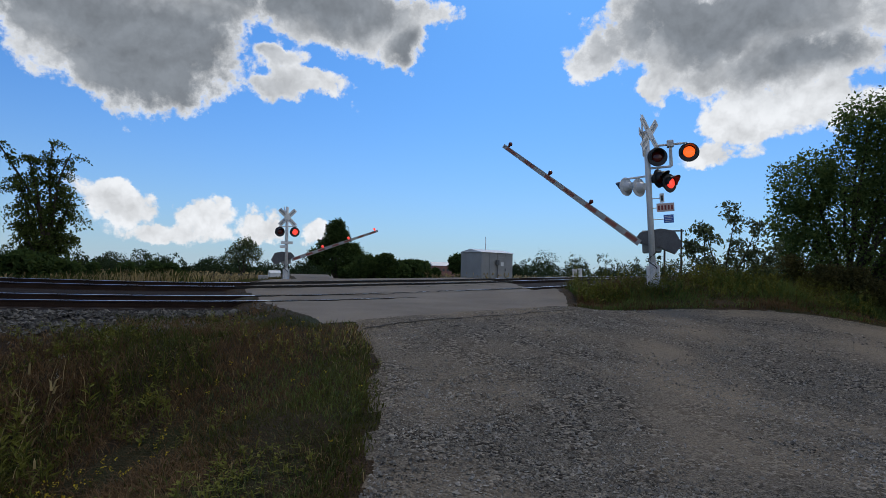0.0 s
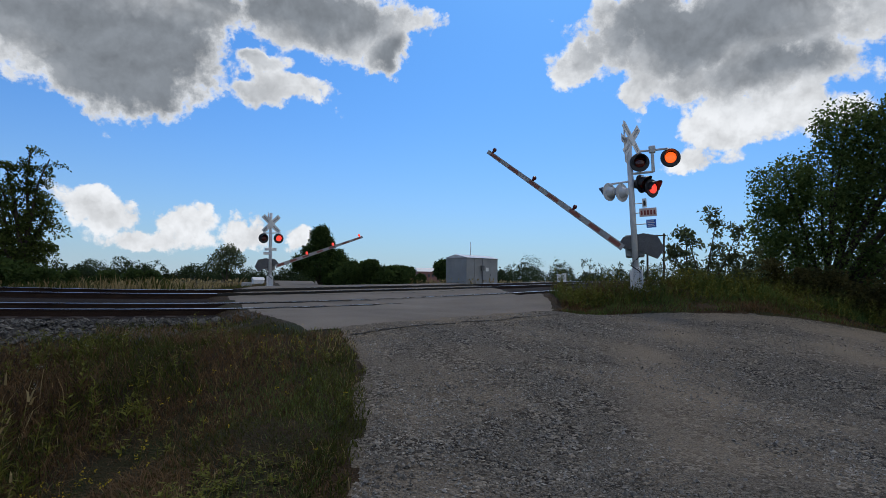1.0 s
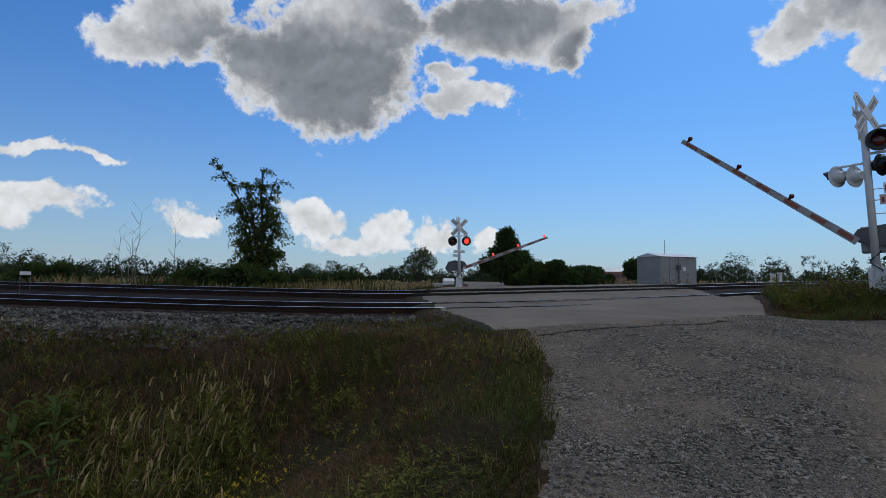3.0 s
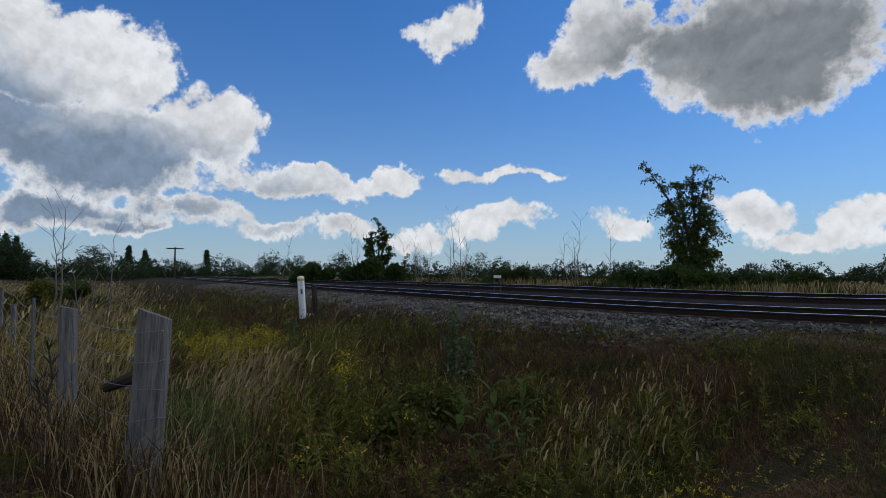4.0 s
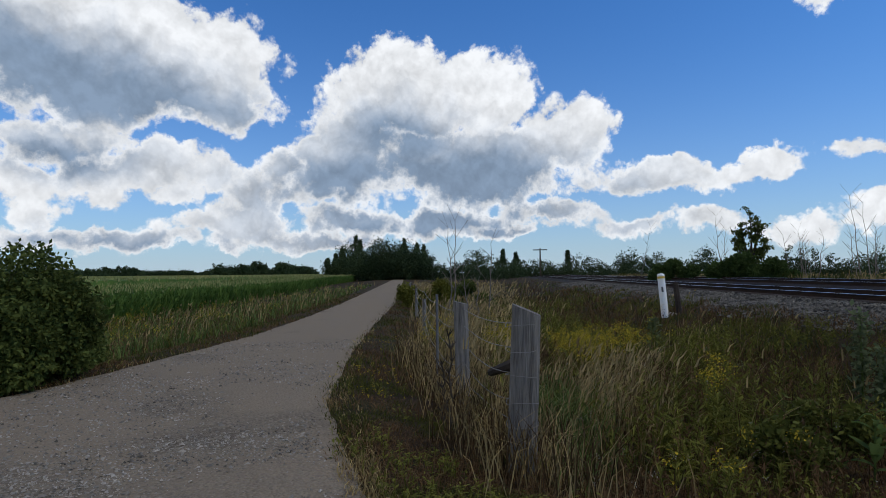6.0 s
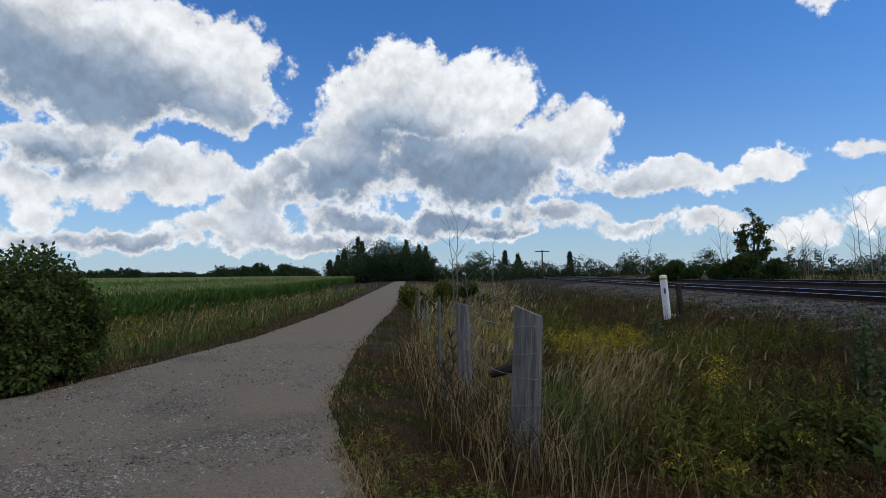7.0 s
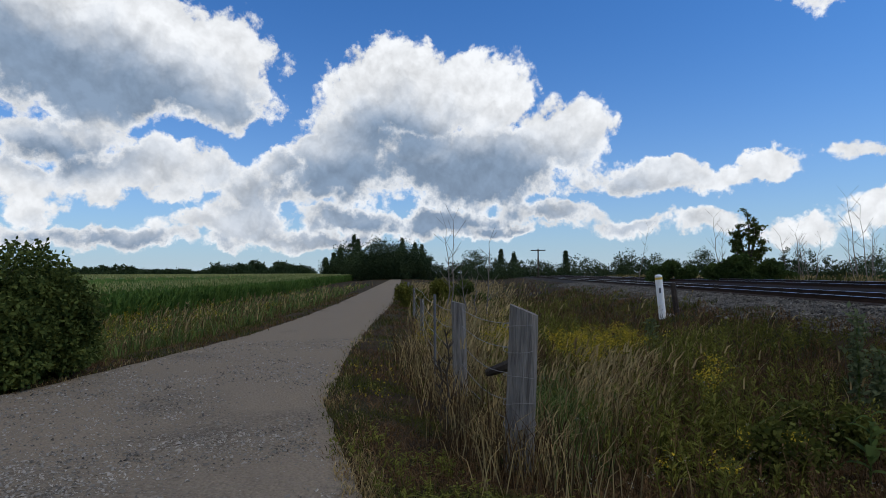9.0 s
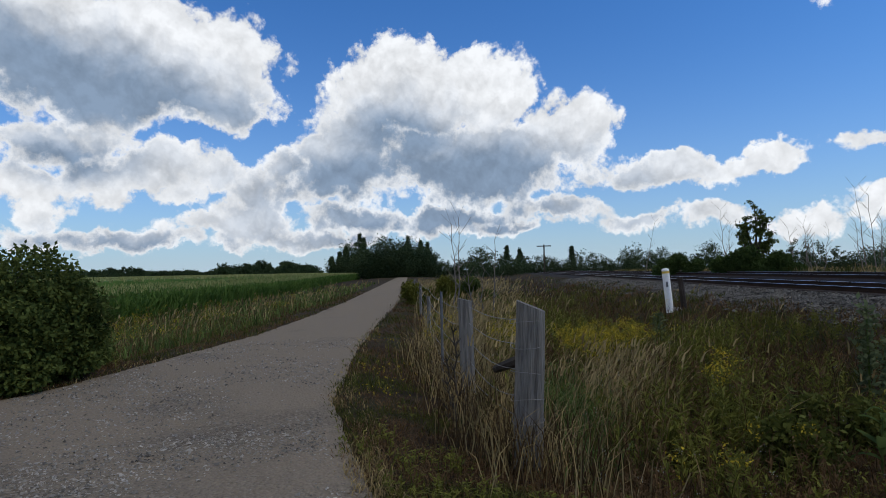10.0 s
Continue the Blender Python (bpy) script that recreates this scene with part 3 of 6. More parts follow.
bed_line = offset_line(0, 0)
bed = sweep("ballast_bed", bed_line[::1], [(-3.9, -0.80), (-3.2, -0.56), (-2.2, -0.36), (-1.4, -0.18), (-0.6, -0.165), (2.2, -0.10), (2.9, -0.12), (3.7, 0.02), (6.6, 0.12), (7.6, 0.08), (9.4, -0.5)],
            [BEDDING, BALLAST], lambda j: 1 if j in (0, 1, 2, 3) else 0, closed=False)
tagged(bed, "oily dark track bed with grey ballast shoulders", "track bed", kind="structure")


def stones(name, pts, size, mat, label):
    """Loose broken stones, each a small irregular lump."""
    n = len(pts)
    base = np.array([(1, 0, 0), (-1, 0, 0), (0, 1, 0), (0, -1, 0), (0, 0, 1), (0, 0, -1)], float)
    tri = np.array([(0, 2, 4), (2, 1, 4), (1, 3, 4), (3, 0, 4)])
    ang = RNG.uniform(0, 2 * np.pi, n)
    c, s_ = np.cos(ang), np.sin(ang)
    v = base[None] * (1 + RNG.uniform(-0.35, 0.35, (n, 6, 1))) * np.column_stack([size * RNG.uniform(0.7, 1.4, n), size * RNG.uniform(0.6, 1.1, n), size * RNG.uniform(0.5, 0.9, n)])[:, None, :]
    v += RNG.normal(0, 0.26, v.shape) * size[:, None, None]
    x = v[..., 0] * c[:, None] - v[..., 1] * s_[:, None]
    y = v[..., 0] * s_[:, None] + v[..., 1] * c[:, None]
    v = (np.stack([x, y, v[..., 2]], -1) + pts[:, None, :])[:, :5]
    f = (tri[None] + (np.arange(n) * 5)[:, None, None]).reshape(-1, 3)
    ob = new(name, mesh_of(name, v.reshape(-1, 3), f.tolist(), mat))
    return tagged(ob, label, "stones", kind="stuff")


def shoulder_stones():
    near = np.where(np.hypot(RAIL[:, 0], RAIL[:, 1]) < 56)[0]
    i = RNG.choice(near, 120000)
    d = -RNG.uniform(0.95, 4.7, len(i))
    gap = np.hypot(*(RAIL[np.minimum(i + 1, len(RAIL) - 1), :2] - RAIL[np.maximum(i - 1, 0), :2]).T) * 0.27
    along = RNG.uniform(-1, 1, len(i)) * gap
    x = RAIL[i, 0] - TAN[i, 1] * d + along * TAN[i, 0]
    y = RAIL[i, 1] + TAN[i, 0] * d + along * TAN[i, 1]
    r = np.hypot(x, y)
    keep = (-d < 3.3 + 0.5 * np.sin(x * 1.7 + y * 0.9) * np.sin(y * 1.3 - x * 0.6) * 0.6 + RNG.normal(0, 0.25, len(d))) & (r < 55) & (inside(x, y, ROAD_L, ROAD_R) < -0.1) & (x < 0)
    x, y, d, i = x[keep], y[keep], d[keep], i[keep]
    z = RAIL[i, 2] + np.interp(-d, [0.6, 1.4, 2.2, 3.2], [-0.165, -0.18, -0.36, -0.53])
    z = np.maximum(z, height(x, y)) + 0.012
    return np.column_stack([x, y, z])


sp = shoulder_stones()
stones("ballast_stones", sp, 0.026 + 0.034 * RNG.random(len(sp)) ** 2, BALLAST_STONE, "broken grey ballast stones heaped on the track shoulder")


def ties():
    bm = bmesh.new()
    box(bm, -0.65, 2.05, -0.11, 0.11, -0.36, -0.155, 0.015)
    me = bpy.data.meshes.new("railway_tie"); bm.to_mesh(me); bm.free(); me.materials.append(TIE)
    seg = np.cumsum(np.r_[0, np.linalg.norm(np.diff(RAIL[:, :2], axis=0), axis=1)])
    lo, hi = seg[np.argmin(abs(RAIL[:, 0] + 48))], seg[np.argmin(abs(RAIL[:, 0] + 5.6))]
    for s0 in np.arange(lo, hi, 0.56):
        p = [np.interp(s0, seg, RAIL[:, k]) for k in range(3)]
        t = [np.interp(s0, seg, TAN[:, k]) for k in range(2)]
        a = math.degrees(math.atan2(t[1], t[0])) + 90
        o = new("railway_tie", me)
        o.matrix_basis = pose(p[0], p[1], p[2] + 0.004, 0, 2.0, a + random.uniform(-1.5, 1.5))
        tagged(o, "dark creosoted wooden railway tie under the rails", "railway tie", "ties of the near track")


ties()

# flangeway strips where the road crosses the rails
for d, dz in TRACKS:
    line = offset_line(d, dz)
    k = inside(line[:, 0], line[:, 1], ROAD_L, ROAD_R) > -0.3
    seg = line[k]
    if len(seg) > 2:
        seg = seg.copy(); seg[:, 2] += 0.0
        for a, c in ((-0.17, -0.045), (0.045, 0.15)):
            tagged(sweep("flangeway_strip", seg, [(a, -0.08), (a, 0.004), (c, 0.002), (c, -0.08)], FILLER, None), "dark cracked filler strip along a rail in the crossing", "crossing strip", "strips in the level crossing")


def crack(points, w, label):
    """A ragged dark crack in the road surface."""
    line = spline([(*p, 0.0) for p in points], 0.12)
    line[:, 0] += [0.09 * noise.noise((p[0] * 1.3, p[1] * 1.3, 2)) + 0.03 * noise.noise((p[0] * 6, p[1] * 6, 2)) for p in line]
    line[:, 1] += [0.12 * noise.noise((p[0] * 1.3, p[1] * 1.3, 7)) + 0.03 * noise.noise((p[0] * 6, p[1] * 6, 7)) for p in line]
    line[:, 2] = height(line[:, 0], line[:, 1]) + 0.022
    tan = np.gradient(line[:, :2], axis=0); tan /= np.linalg.norm(tan, axis=1)[:, None]
    ww = w * (0.35 + np.abs([noise.noise((p[0] * 2.5, p[1] * 2.5, 5)) for p in line]) * 1.6)
    nx, ny = -tan[:, 1] * ww, tan[:, 0] * ww
    v = np.concatenate([np.column_stack([line[:, 0] - nx, line[:, 1] - ny, line[:, 2]]), np.column_stack([line[:, 0] + nx, line[:, 1] + ny, line[:, 2]])])
    n = len(line)
    tagged(new("road_crack", mesh_of("road_crack", v, [(i, i + 1, n + i + 1, n + i) for i in range(n - 1)], FILLER)), label, "crack", "cracks in the road")


crack([(-1.2, 8.8), (0.2, 9.9), (1.6, 11.2), (3.0, 12.6)], 0.07, "ragged dark seam between asphalt and gravel")
crack([(-4.6, 14.4), (-2.0, 15.9), (0.6, 18.8), (3.2, 22.5)], 0.05, "dark crack running through the crossing")
crack([(-5.4, 17.2), (-3.0, 18.6), (-0.2, 21.4), (2.8, 26.0)], 0.05, "dark crack running through the crossing")


# ---- crossing signals ----
def lamp_unit(parent, x, y, z, turn, lit, hood=True, glow=None, shell=None):
    """A round flasher: background disc, lens and hood; it faces local -y turned by turn degrees."""
    m = pose(x, y, z, 0, 0, turn)
    bm = bmesh.new()
    q = bmesh.ops.create_cone(bm, cap_ends=True, segments=28, radius1=0.27, radius2=0.255, depth=0.03)
    bmesh.ops.transform(bm, matrix=m @ pose(0, 0, 0, 90, 0, 0), verts=q["verts"])
    q = bmesh.ops.create_cone(bm, cap_ends=True, segments=20, radius1=0.17, radius2=0.10, depth=0.2)
    bmesh.ops.transform(bm, matrix=m @ pose(0, 0.11, 0, -90, 0, 0), verts=q["verts"])
    disc = part("flasher", bm, shell or BLACK, parent, "grey-backed flasher head" if shell else "black flasher head with a round background")
    bm = bmesh.new()
    q = bmesh.ops.create_uvsphere(bm, u_segments=20, v_segments=8, radius=0.155)
    bmesh.ops.scale(bm, vec=(1, 0.25, 1), verts=q["verts"])
    bmesh.ops.transform(bm, matrix=m @ pose(0, -0.03, 0), verts=q["verts"])
    part("lens", bm, (glow or LENS_ON) if lit else LENS_OFF, disc, "lit orange-red lens" if lit else "unlit dark red lens", True)
    if hood:
        bm = bmesh.new()
        n = 18
        ring = []
        for k in range(n + 1):
            a = radians(-20 + 220 * k / n)
            depth = 0.12 + 0.2 * max(0.0, math.sin(a))
            for r, yy in ((0.175, -0.015), (0.168, -depth), (0.178, -depth), (0.188, -0.015)):
                ring.append(bm.verts.new(m @ Vector((r * math.cos(a), yy, r * math.sin(a)))))
        for k in range(n):
            for j in range(4):
                bm.faces.new((ring[4 * k + j], ring[4 * k + (j + 1) % 4], ring[4 * k + 4 + (j + 1) % 4], ring[4 * k + 4 + j]))
        bmesh.ops.recalc_face_normals(bm, faces=bm.faces)
        part("hood", bm, BLACK, disc)
    return disc


def crossbuck(parent, z, turn, tilt=0.0, dy=-0.09):
    """Two white boards crossed on the mast; bars stand for their lettering."""
    for ang in (45, -45):
        m = pose(0, 0, z, 0, 0, turn) @ pose(0, dy - (0.02 if ang > 0 else 0), 0, 0, ang + tilt, 0)
        bm = bmesh.new()
        box(bm, -0.61, 0.61, -0.006, 0.006, -0.115, 0.115, 0.003, m)
        blade = part("crossbuck_blade", bm, WHITE, parent, "white reflective crossbuck board")
        for sx in (-1, 1):
            bm = bmesh.new()
            for k in range(6):
                box(bm, sx * 0.36 - 0.19 + k * 0.064, sx * 0.36 - 0.19 + k * 0.064 + 0.04, -0.0095, -0.007, -0.045, 0.045, 0, m)
            part("lettering_bars", bm, GREY, blade)


def gate_arm(parent, pivot, length, angle, side, lamp=None):
    """The striped arm, raised by angle degrees, pointing to local x times side."""
    m = pose(*pivot) @ pose(0, 0, 0, 0, -angle * side, 0)
    bm = bmesh.new()
    q = bmesh.ops.create_cube(bm, size=1)
    bmesh.ops.scale(bm, vec=(length, 0.05, 0.165), verts=q["verts"])
    for v in q["verts"]:
        tip = v.co.x * side > 0
        v.co.z *= 0.75 if tip else 1.15
        v.co.x += side * length / 2
    bmesh.ops.transform(bm, matrix=m, verts=q["verts"])
    arm = part("gate_arm", bm, ARM_GREY, parent, "striped red and white crossing gate arm, half lowered")
    for k in (0.06, 0.20, 0.34, 0.50, 0.64, 0.80, 0.94):
        bm = bmesh.new()
        a, b_ = side * length * (k - 0.04), side * length * (k + 0.035)
        h = 0.078 - 0.03 * k
        box(bm, min(a, b_), max(a, b_), -0.029, 0.029, -h * 0.75, h * 0.75, 0.0, m)
        part("red_band", bm, FADED_RED, arm, "faded worn red reflective band")
    for k in (0.36, 0.66, 0.97):
        bm = bmesh.new()
        rod(bm, m @ Vector((side * length * k, 0, 0.05)), m @ Vector((side * length * k, 0, 0.12)), 0.035, 0.045, 10)
        q = bmesh.ops.create_uvsphere(bm, u_segments=12, v_segments=8, radius=0.065)
        bmesh.ops.translate(bm, vec=m @ Vector((side * length * k, 0, 0.16)), verts=q["verts"])
        part("arm_lamp", bm, lamp or LENS_OFF, arm, "small red lamp")
    return arm


def mast_base(parent, h):
    bm = bmesh.new()
    box(bm, -0.34, 0.34, -0.34, 0.34, -0.06, 0.06, 0.01)
    for sx in (-1, 1):
        for sy in (-1, 1):
            rod(bm, (sx * 0.22, sy * 0.22, 0), (sx * 0.22, sy * 0.22, 0.16), 0.02, None, 6)
    part("base_plate", bm, GREY, parent)
    bm = bmesh.new()
    rod(bm, (0, 0, 0.04), (0, 0, 0.7), 0.15, 0.11, 14)
    for a in range(0, 360, 90):
        box(bm, 0.1, 0.24, -0.012, 0.012, 0.05, 0.62, 0, pose(0, 0, 0, 0, 0, a + 45))
    part("pedestal", bm, PAINT, parent)
    bm = bmesh.new()
    rod(bm, (0, 0, 0.65), (0, 0, h), 0.088, 0.08, 14)
    part("mast", bm, PAINT, parent, smooth=True)


def gate_gear(parent, z, side):
    """Gate mechanism housing with its pair of counterweight arms."""
    bm = bmesh.new()
    box(bm, -0.26, 0.26, 0.1, 0.62, z - 0.42, z + 0.22, 0.03)
    part("gate_mechanism", bm, GREY, parent, "grey painted gate machine housing")
    for yy in (0.02, 0.70):
        bm = bmesh.new()
        pts = [(side * 0.45, -0.05), (side * 0.30, 0.16), (-side * 0.25, 0.24), (-side * 0.62, 0.16), (-side * 0.80, -0.22), (-side * 0.62, -0.48), (-side * 0.2, -0.28), (side * 0.1, -0.22)]
        lo = [bm.verts.new((px, yy - 0.035, z + pz)) for px, pz in pts]
        hi = [bm.verts.new((px, yy + 0.035, z + pz)) for px, pz in pts]
        bm.faces.new(lo); bm.faces.new(hi[::-1])
        for k in range(len(pts)):
            bm.faces.new((lo[k], hi[k], hi[(k + 1) % len(pts)], lo[(k + 1) % len(pts)]))
        bmesh.ops.recalc_face_normals(bm, faces=bm.faces)
        part("counterweight", bm, STEEL_DARK, parent, "dark grey counterweight plate")
    bm = bmesh.new()
    for k in range(14):
        a0, a1 = k * 0.45, (k + 1) * 0.45
        rod(bm, (0.11 * math.cos(a0), -0.12 + 0.05 * math.sin(a0), z - 0.4 - 0.035 * k), (0.11 * math.cos(a1), -0.12 + 0.05 * math.sin(a1), z - 0.435 - 0.035 * k), 0.016, None, 6)
    part("cable", bm, BLACK, parent)


def near_signal():
    x, y = at(-20.45, 17.0)
    ob = empty_at("crossing_signal", pose(x, y, hz(x, y) + 0.03, 0, -3.2, -20.1))
    tagged(ob, "silver crossing signal mast with flashing lights and striped gate", "crossing signal", "signals at the level crossing")
    mast_base(ob, 4.47)
    crossbuck(ob, 4.36, 60, 0, -0.1)
    crossbuck(ob, 4.36, 80, -45, 0.1)
    # upper pair on a bracket to the right
    bm = bmesh.new()
    rod(bm, (0, 0, 3.39), (0.62, -0.05, 3.39), 0.035); rod(bm, (0.62, -0.05, 3.39), (0.62, -0.05, 3.53), 0.05)
    rod(bm, (0.62, -0.05, 3.53), (0.62, -0.05, 4.03), 0.045)
    rod(bm, (0.25, -0.05, 4.01), (1.05, -0.05, 4.01), 0.032)
    box(bm, 0.53, 0.71, -0.13, 0.03, 3.93, 4.13, 0.02)
    rod(bm, (0.27, -0.05, 4.01), (0.27, -0.02, 3.68), 0.03); rod(bm, (1.07, -0.05, 4.01), (1.07, -0.02, 3.71), 0.03)
    part("lamp_bracket", bm, PAINT, ob)
    lamp_unit(ob, 0.27, -0.12, 3.68, 6, False)
    lamp_unit(ob, 1.09, -0.12, 3.73, 2, True)
    # lower pairs on a crossarm, turned away to both sides
    bm = bmesh.new()
    rod(bm, (-0.62, 0.05, 3.15), (0.35, -0.02, 3.2), 0.03); rod(bm, (0.30, 0, 3.15), (0.30, 0, 3.32), 0.06)
    for px in (-0.6, -0.25):
        rod(bm, (px, 0.05, 3.15), (px, 0.05, 3.0), 0.025)
    part("crossarm", bm, PAINT, ob)
    lamp_unit(ob, -0.62, 0.06, 2.93, 232, False, True, None, PAINT)
    lamp_unit(ob, -0.27, 0.06, 2.88, 232, False, True, None, PAINT)
    lamp_unit(ob, 0.28, -0.02, 3.08, 58, False)
    lamp_unit(ob, 0.56, -0.05, 2.92, 48, True, True, LENS_RED)
    # plates on short brackets
    for z0, x0, w, h, mat, tag in ((2.38, 0.27, 0.12, 0.26, WHITE, "narrow white plate"), (2.12, 0.18, 0.46, 0.24, SIGN_PINK, "faded pale plate with a row of marks"), (1.80, 0.35, 0.26, 0.23, BLUE, "small blue information plate")):
        bm = bmesh.new(); box(bm, x0, x0 + w, -0.1, -0.09, z0, z0 + h, 0.003)
        plate = part("sign_plate", bm, mat, ob, tag)
        bm = bmesh.new()
        if mat is SIGN_PINK:
            for k in range(5):
                box(bm, x0 + 0.035 + k * 0.085, x0 + 0.035 + k * 0.085 + 0.05, -0.104, -0.101, z0 + 0.05, z0 + h - 0.06)
            part("printed_bars", bm, RED, plate)
        elif mat is BLUE:
            for k in range(4):
                box(bm, x0 + 0.03, x0 + w - 0.03 - 0.03 * (k % 2), -0.104, -0.101, z0 + 0.035 + k * 0.047, z0 + 0.052 + k * 0.047)
            part("printed_bars", bm, WHITE, plate)
        else:
            box(bm, x0 + 0.03, x0 + 0.09, -0.104, -0.101, z0 + 0.05, z0 + 0.2); part("printed_bars", bm, BLACK, plate)
        bm = bmesh.new(); rod(bm, (0.03, -0.05, z0 + h / 2), (x0 + 0.05, -0.085, z0 + h / 2), 0.014, None, 6); part("plate_bracket", bm, PAINT, ob)
    gate_gear(ob, 1.42, -1)
    gate_arm(ob, (-0.32, -0.12, 1.27), 5.0, 40, -1)
    return ob


def far_signal():
    x, y = at(15.5, 32.0)
    ob = empty_at("crossing_signal", pose(x, y, hz(x, y) - 0.02, 0, -1.0, 15.5))
    tagged(ob, "pale crossing signal mast across the tracks with lowered gate", "crossing signal", "signals at the level crossing")
    mast_base(ob, 4.05)
    crossbuck(ob, 3.45, 12, 0)
    crossbuck(ob, 3.55, 80, 0, 0.1)
    bm = bmesh.new(); rod(bm, (-0.42, -0.03, 2.95), (0.52, -0.03, 2.98), 0.03); part("crossarm", bm, PAINT, ob)
    for px, lit, turn in ((-0.36, False, 18), (0.42, True, 14)):
        lamp_unit(ob, px, -0.1, 2.67, turn, lit, True, LENS_RED)
    for z0, x0, w in ((2.0, -0.3, 0.62), (1.78, -0.36, 0.36)):
        bm = bmesh.new(); box(bm, x0, x0 + w, -0.11, -0.095, z0, z0 + 0.15, 0.003); part("sign_plate", bm, WHITE, ob)
    gate_gear(ob, 1.35, 1)
    gate_arm(ob, (0.28, -0.12, 1.15), 5.0, 20, 1, LENS_RED)
    return ob


near_signal()
far_signal()


# ---- shelter, markers, fence ----
def shelter():
    x, y = at(-7.0, 47)
    b = empty_at("equipment_shelter", pose(x, y, hz(x, y) - 0.05, 0, 0, 37))
    tagged(b, "galvanised steel railway equipment shelter with a pale roof", "equipment shelter")
    w, d, h = 3.4, 2.6, 2.55
    bm = bmesh.new(); box(bm, -w, 0, 0, d, 0.12, h, 0.02)
    part("body", bm, GREY, b)
    for k in range(1, 4):
        bm = bmesh.new(); box(bm, -w * k / 4 - 0.02, -w * k / 4 + 0.02, -0.03, 0.0, 0.14, h - 0.05, 0.004); part("wall_rib", bm, GREY, b)
    bm = bmesh.new(); box(bm, -w - 0.05, 0.05, -0.05, d + 0.05, 0.0, 0.14, 0.01); part("plinth", bm, ASPHALT, b)
    bm = bmesh.new()
    vs = [bm.verts.new(p) for p in ((-w - 0.1, -0.12, h), (0.1, -0.12, h), (0.1, d + 0.12, h), (-w - 0.1, d + 0.12, h), (-w - 0.1, d / 2, h + 0.28), (0.1, d / 2, h + 0.28))]
    for f in ((0, 1, 5, 4), (2, 3, 4, 5), (0, 4, 3), (1, 2, 5), (0, 3, 2, 1)):
        bm.faces.new([vs[i] for i in f])
    part("roof", bm, PAINT, b)
    for fx in (-w * 0.36,):
        bm = bmesh.new(); box(bm, fx - 0.45, fx + 0.45, -0.05, -0.002, 0.16, 2.2, 0.01); door = part("door", bm, GREY, b)
        bm = bmesh.new(); box(bm, fx + 0.3, fx + 0.36, -0.1, -0.05, 1.1, 1.3, 0.005); part("handle", bm, STEEL_DARK, door)
        bm = bmesh.new(); box(bm, fx - 0.15, fx + 0.15, -0.065, -0.052, 1.5, 1.8); part("notice", bm, WHITE, door)
    bm = bmesh.new(); box(bm, 0.0, 0.05, d * 0.3, d * 0.62, 1.45, 1.85, 0.01); part("vent", bm, STEEL_DARK, b)
    bm = bmesh.new(); rod(bm, (-w * 0.55, d / 2, h + 0.2), (-w * 0.55, d / 2, h + 1.35), 0.035, 0.025, 8); part("antenna", bm, PAINT, b)
    bm = bmesh.new(); rod(bm, (-w * 0.52, -0.09, 0.15), (-w * 0.52, -0.09, 1.6), 0.03, None, 8); box(bm, -w * 0.52 - 0.16, -w * 0.52 + 0.16, -0.16, -0.03, 1.55, 1.95, 0.01); part("meter_box", bm, STEEL_DARK, b)


shelter()


def white_marker():
    x, y = at(72.9, 19.5)
    ob = empty_at("marker_post", pose(x, y, hz(x, y) - 0.05, 0, -4.5, 72) @ Matrix.Scale(1.2, 4))
    tagged(ob, "white plastic marker post with a yellow band beside the track", "marker post")
    bm = bmesh.new(); rod(bm, (0, 0, 0), (0, 0, 1.18), 0.095, 0.095, 18); part("tube", bm, WHITE, ob, smooth=False)
    bm = bmesh.new(); rod(bm, (0, 0, 1.08), (0, 0, 1.14), 0.098, None, 18); part("band", bm, plain("yellow_tape", (0.62, 0.42, 0.06), 0.6), ob, "yellow tape band")
    bm = bmesh.new(); q = bmesh.ops.create_uvsphere(bm, u_segments=16, v_segments=8, radius=0.097); bmesh.ops.scale(bm, vec=(1, 1, 0.5), verts=q["verts"]); bmesh.ops.translate(bm, vec=(0, 0, 1.17), verts=q["verts"]); part("cap", bm, WHITE, ob)
    bm = bmesh.new(); box(bm, -0.02, 0.03, -0.1, -0.096, 0.72, 0.86); part("printed_bars", bm, STEEL_DARK, ob)
    bm = bmesh.new(); rod(bm, (0.36, 0.1, 0), (0.34, 0.1, 0.95), 0.075, 0.07, 8); p2 = part("wooden_stake", bm, TIE)
    p2.matrix_basis = ob.matrix_basis.copy()
    tagged(p2, "dark weathered wooden stake beside a white marker post", "stake")
    bm = bmesh.new(); box(bm, 0.1, 1.0, 0.0, 0.5, -0.1, 0.12, 0.02, pose(0, 0, 0.0, 3, 4, 8)); p3 = part("concrete_block", bm, CONCRETE)
    p3.matrix_basis = ob.matrix_basis.copy()
    tagged(p3, "pale broken concrete block at the foot of the ballast", "concrete block")
    bm = bmesh.new(); box(bm, 1.2, 3.4, 0.25, 0.42, 0.2, 0.3, 0.01, pose(0, 0, 0.0, 2, 2, 6)); p4 = part("plank", bm, WOOD)
    p4.matrix_basis = ob.matrix_basis.copy()
    tagged(p4, "bleached grey plank lying on the ballast", "plank")


white_marker()


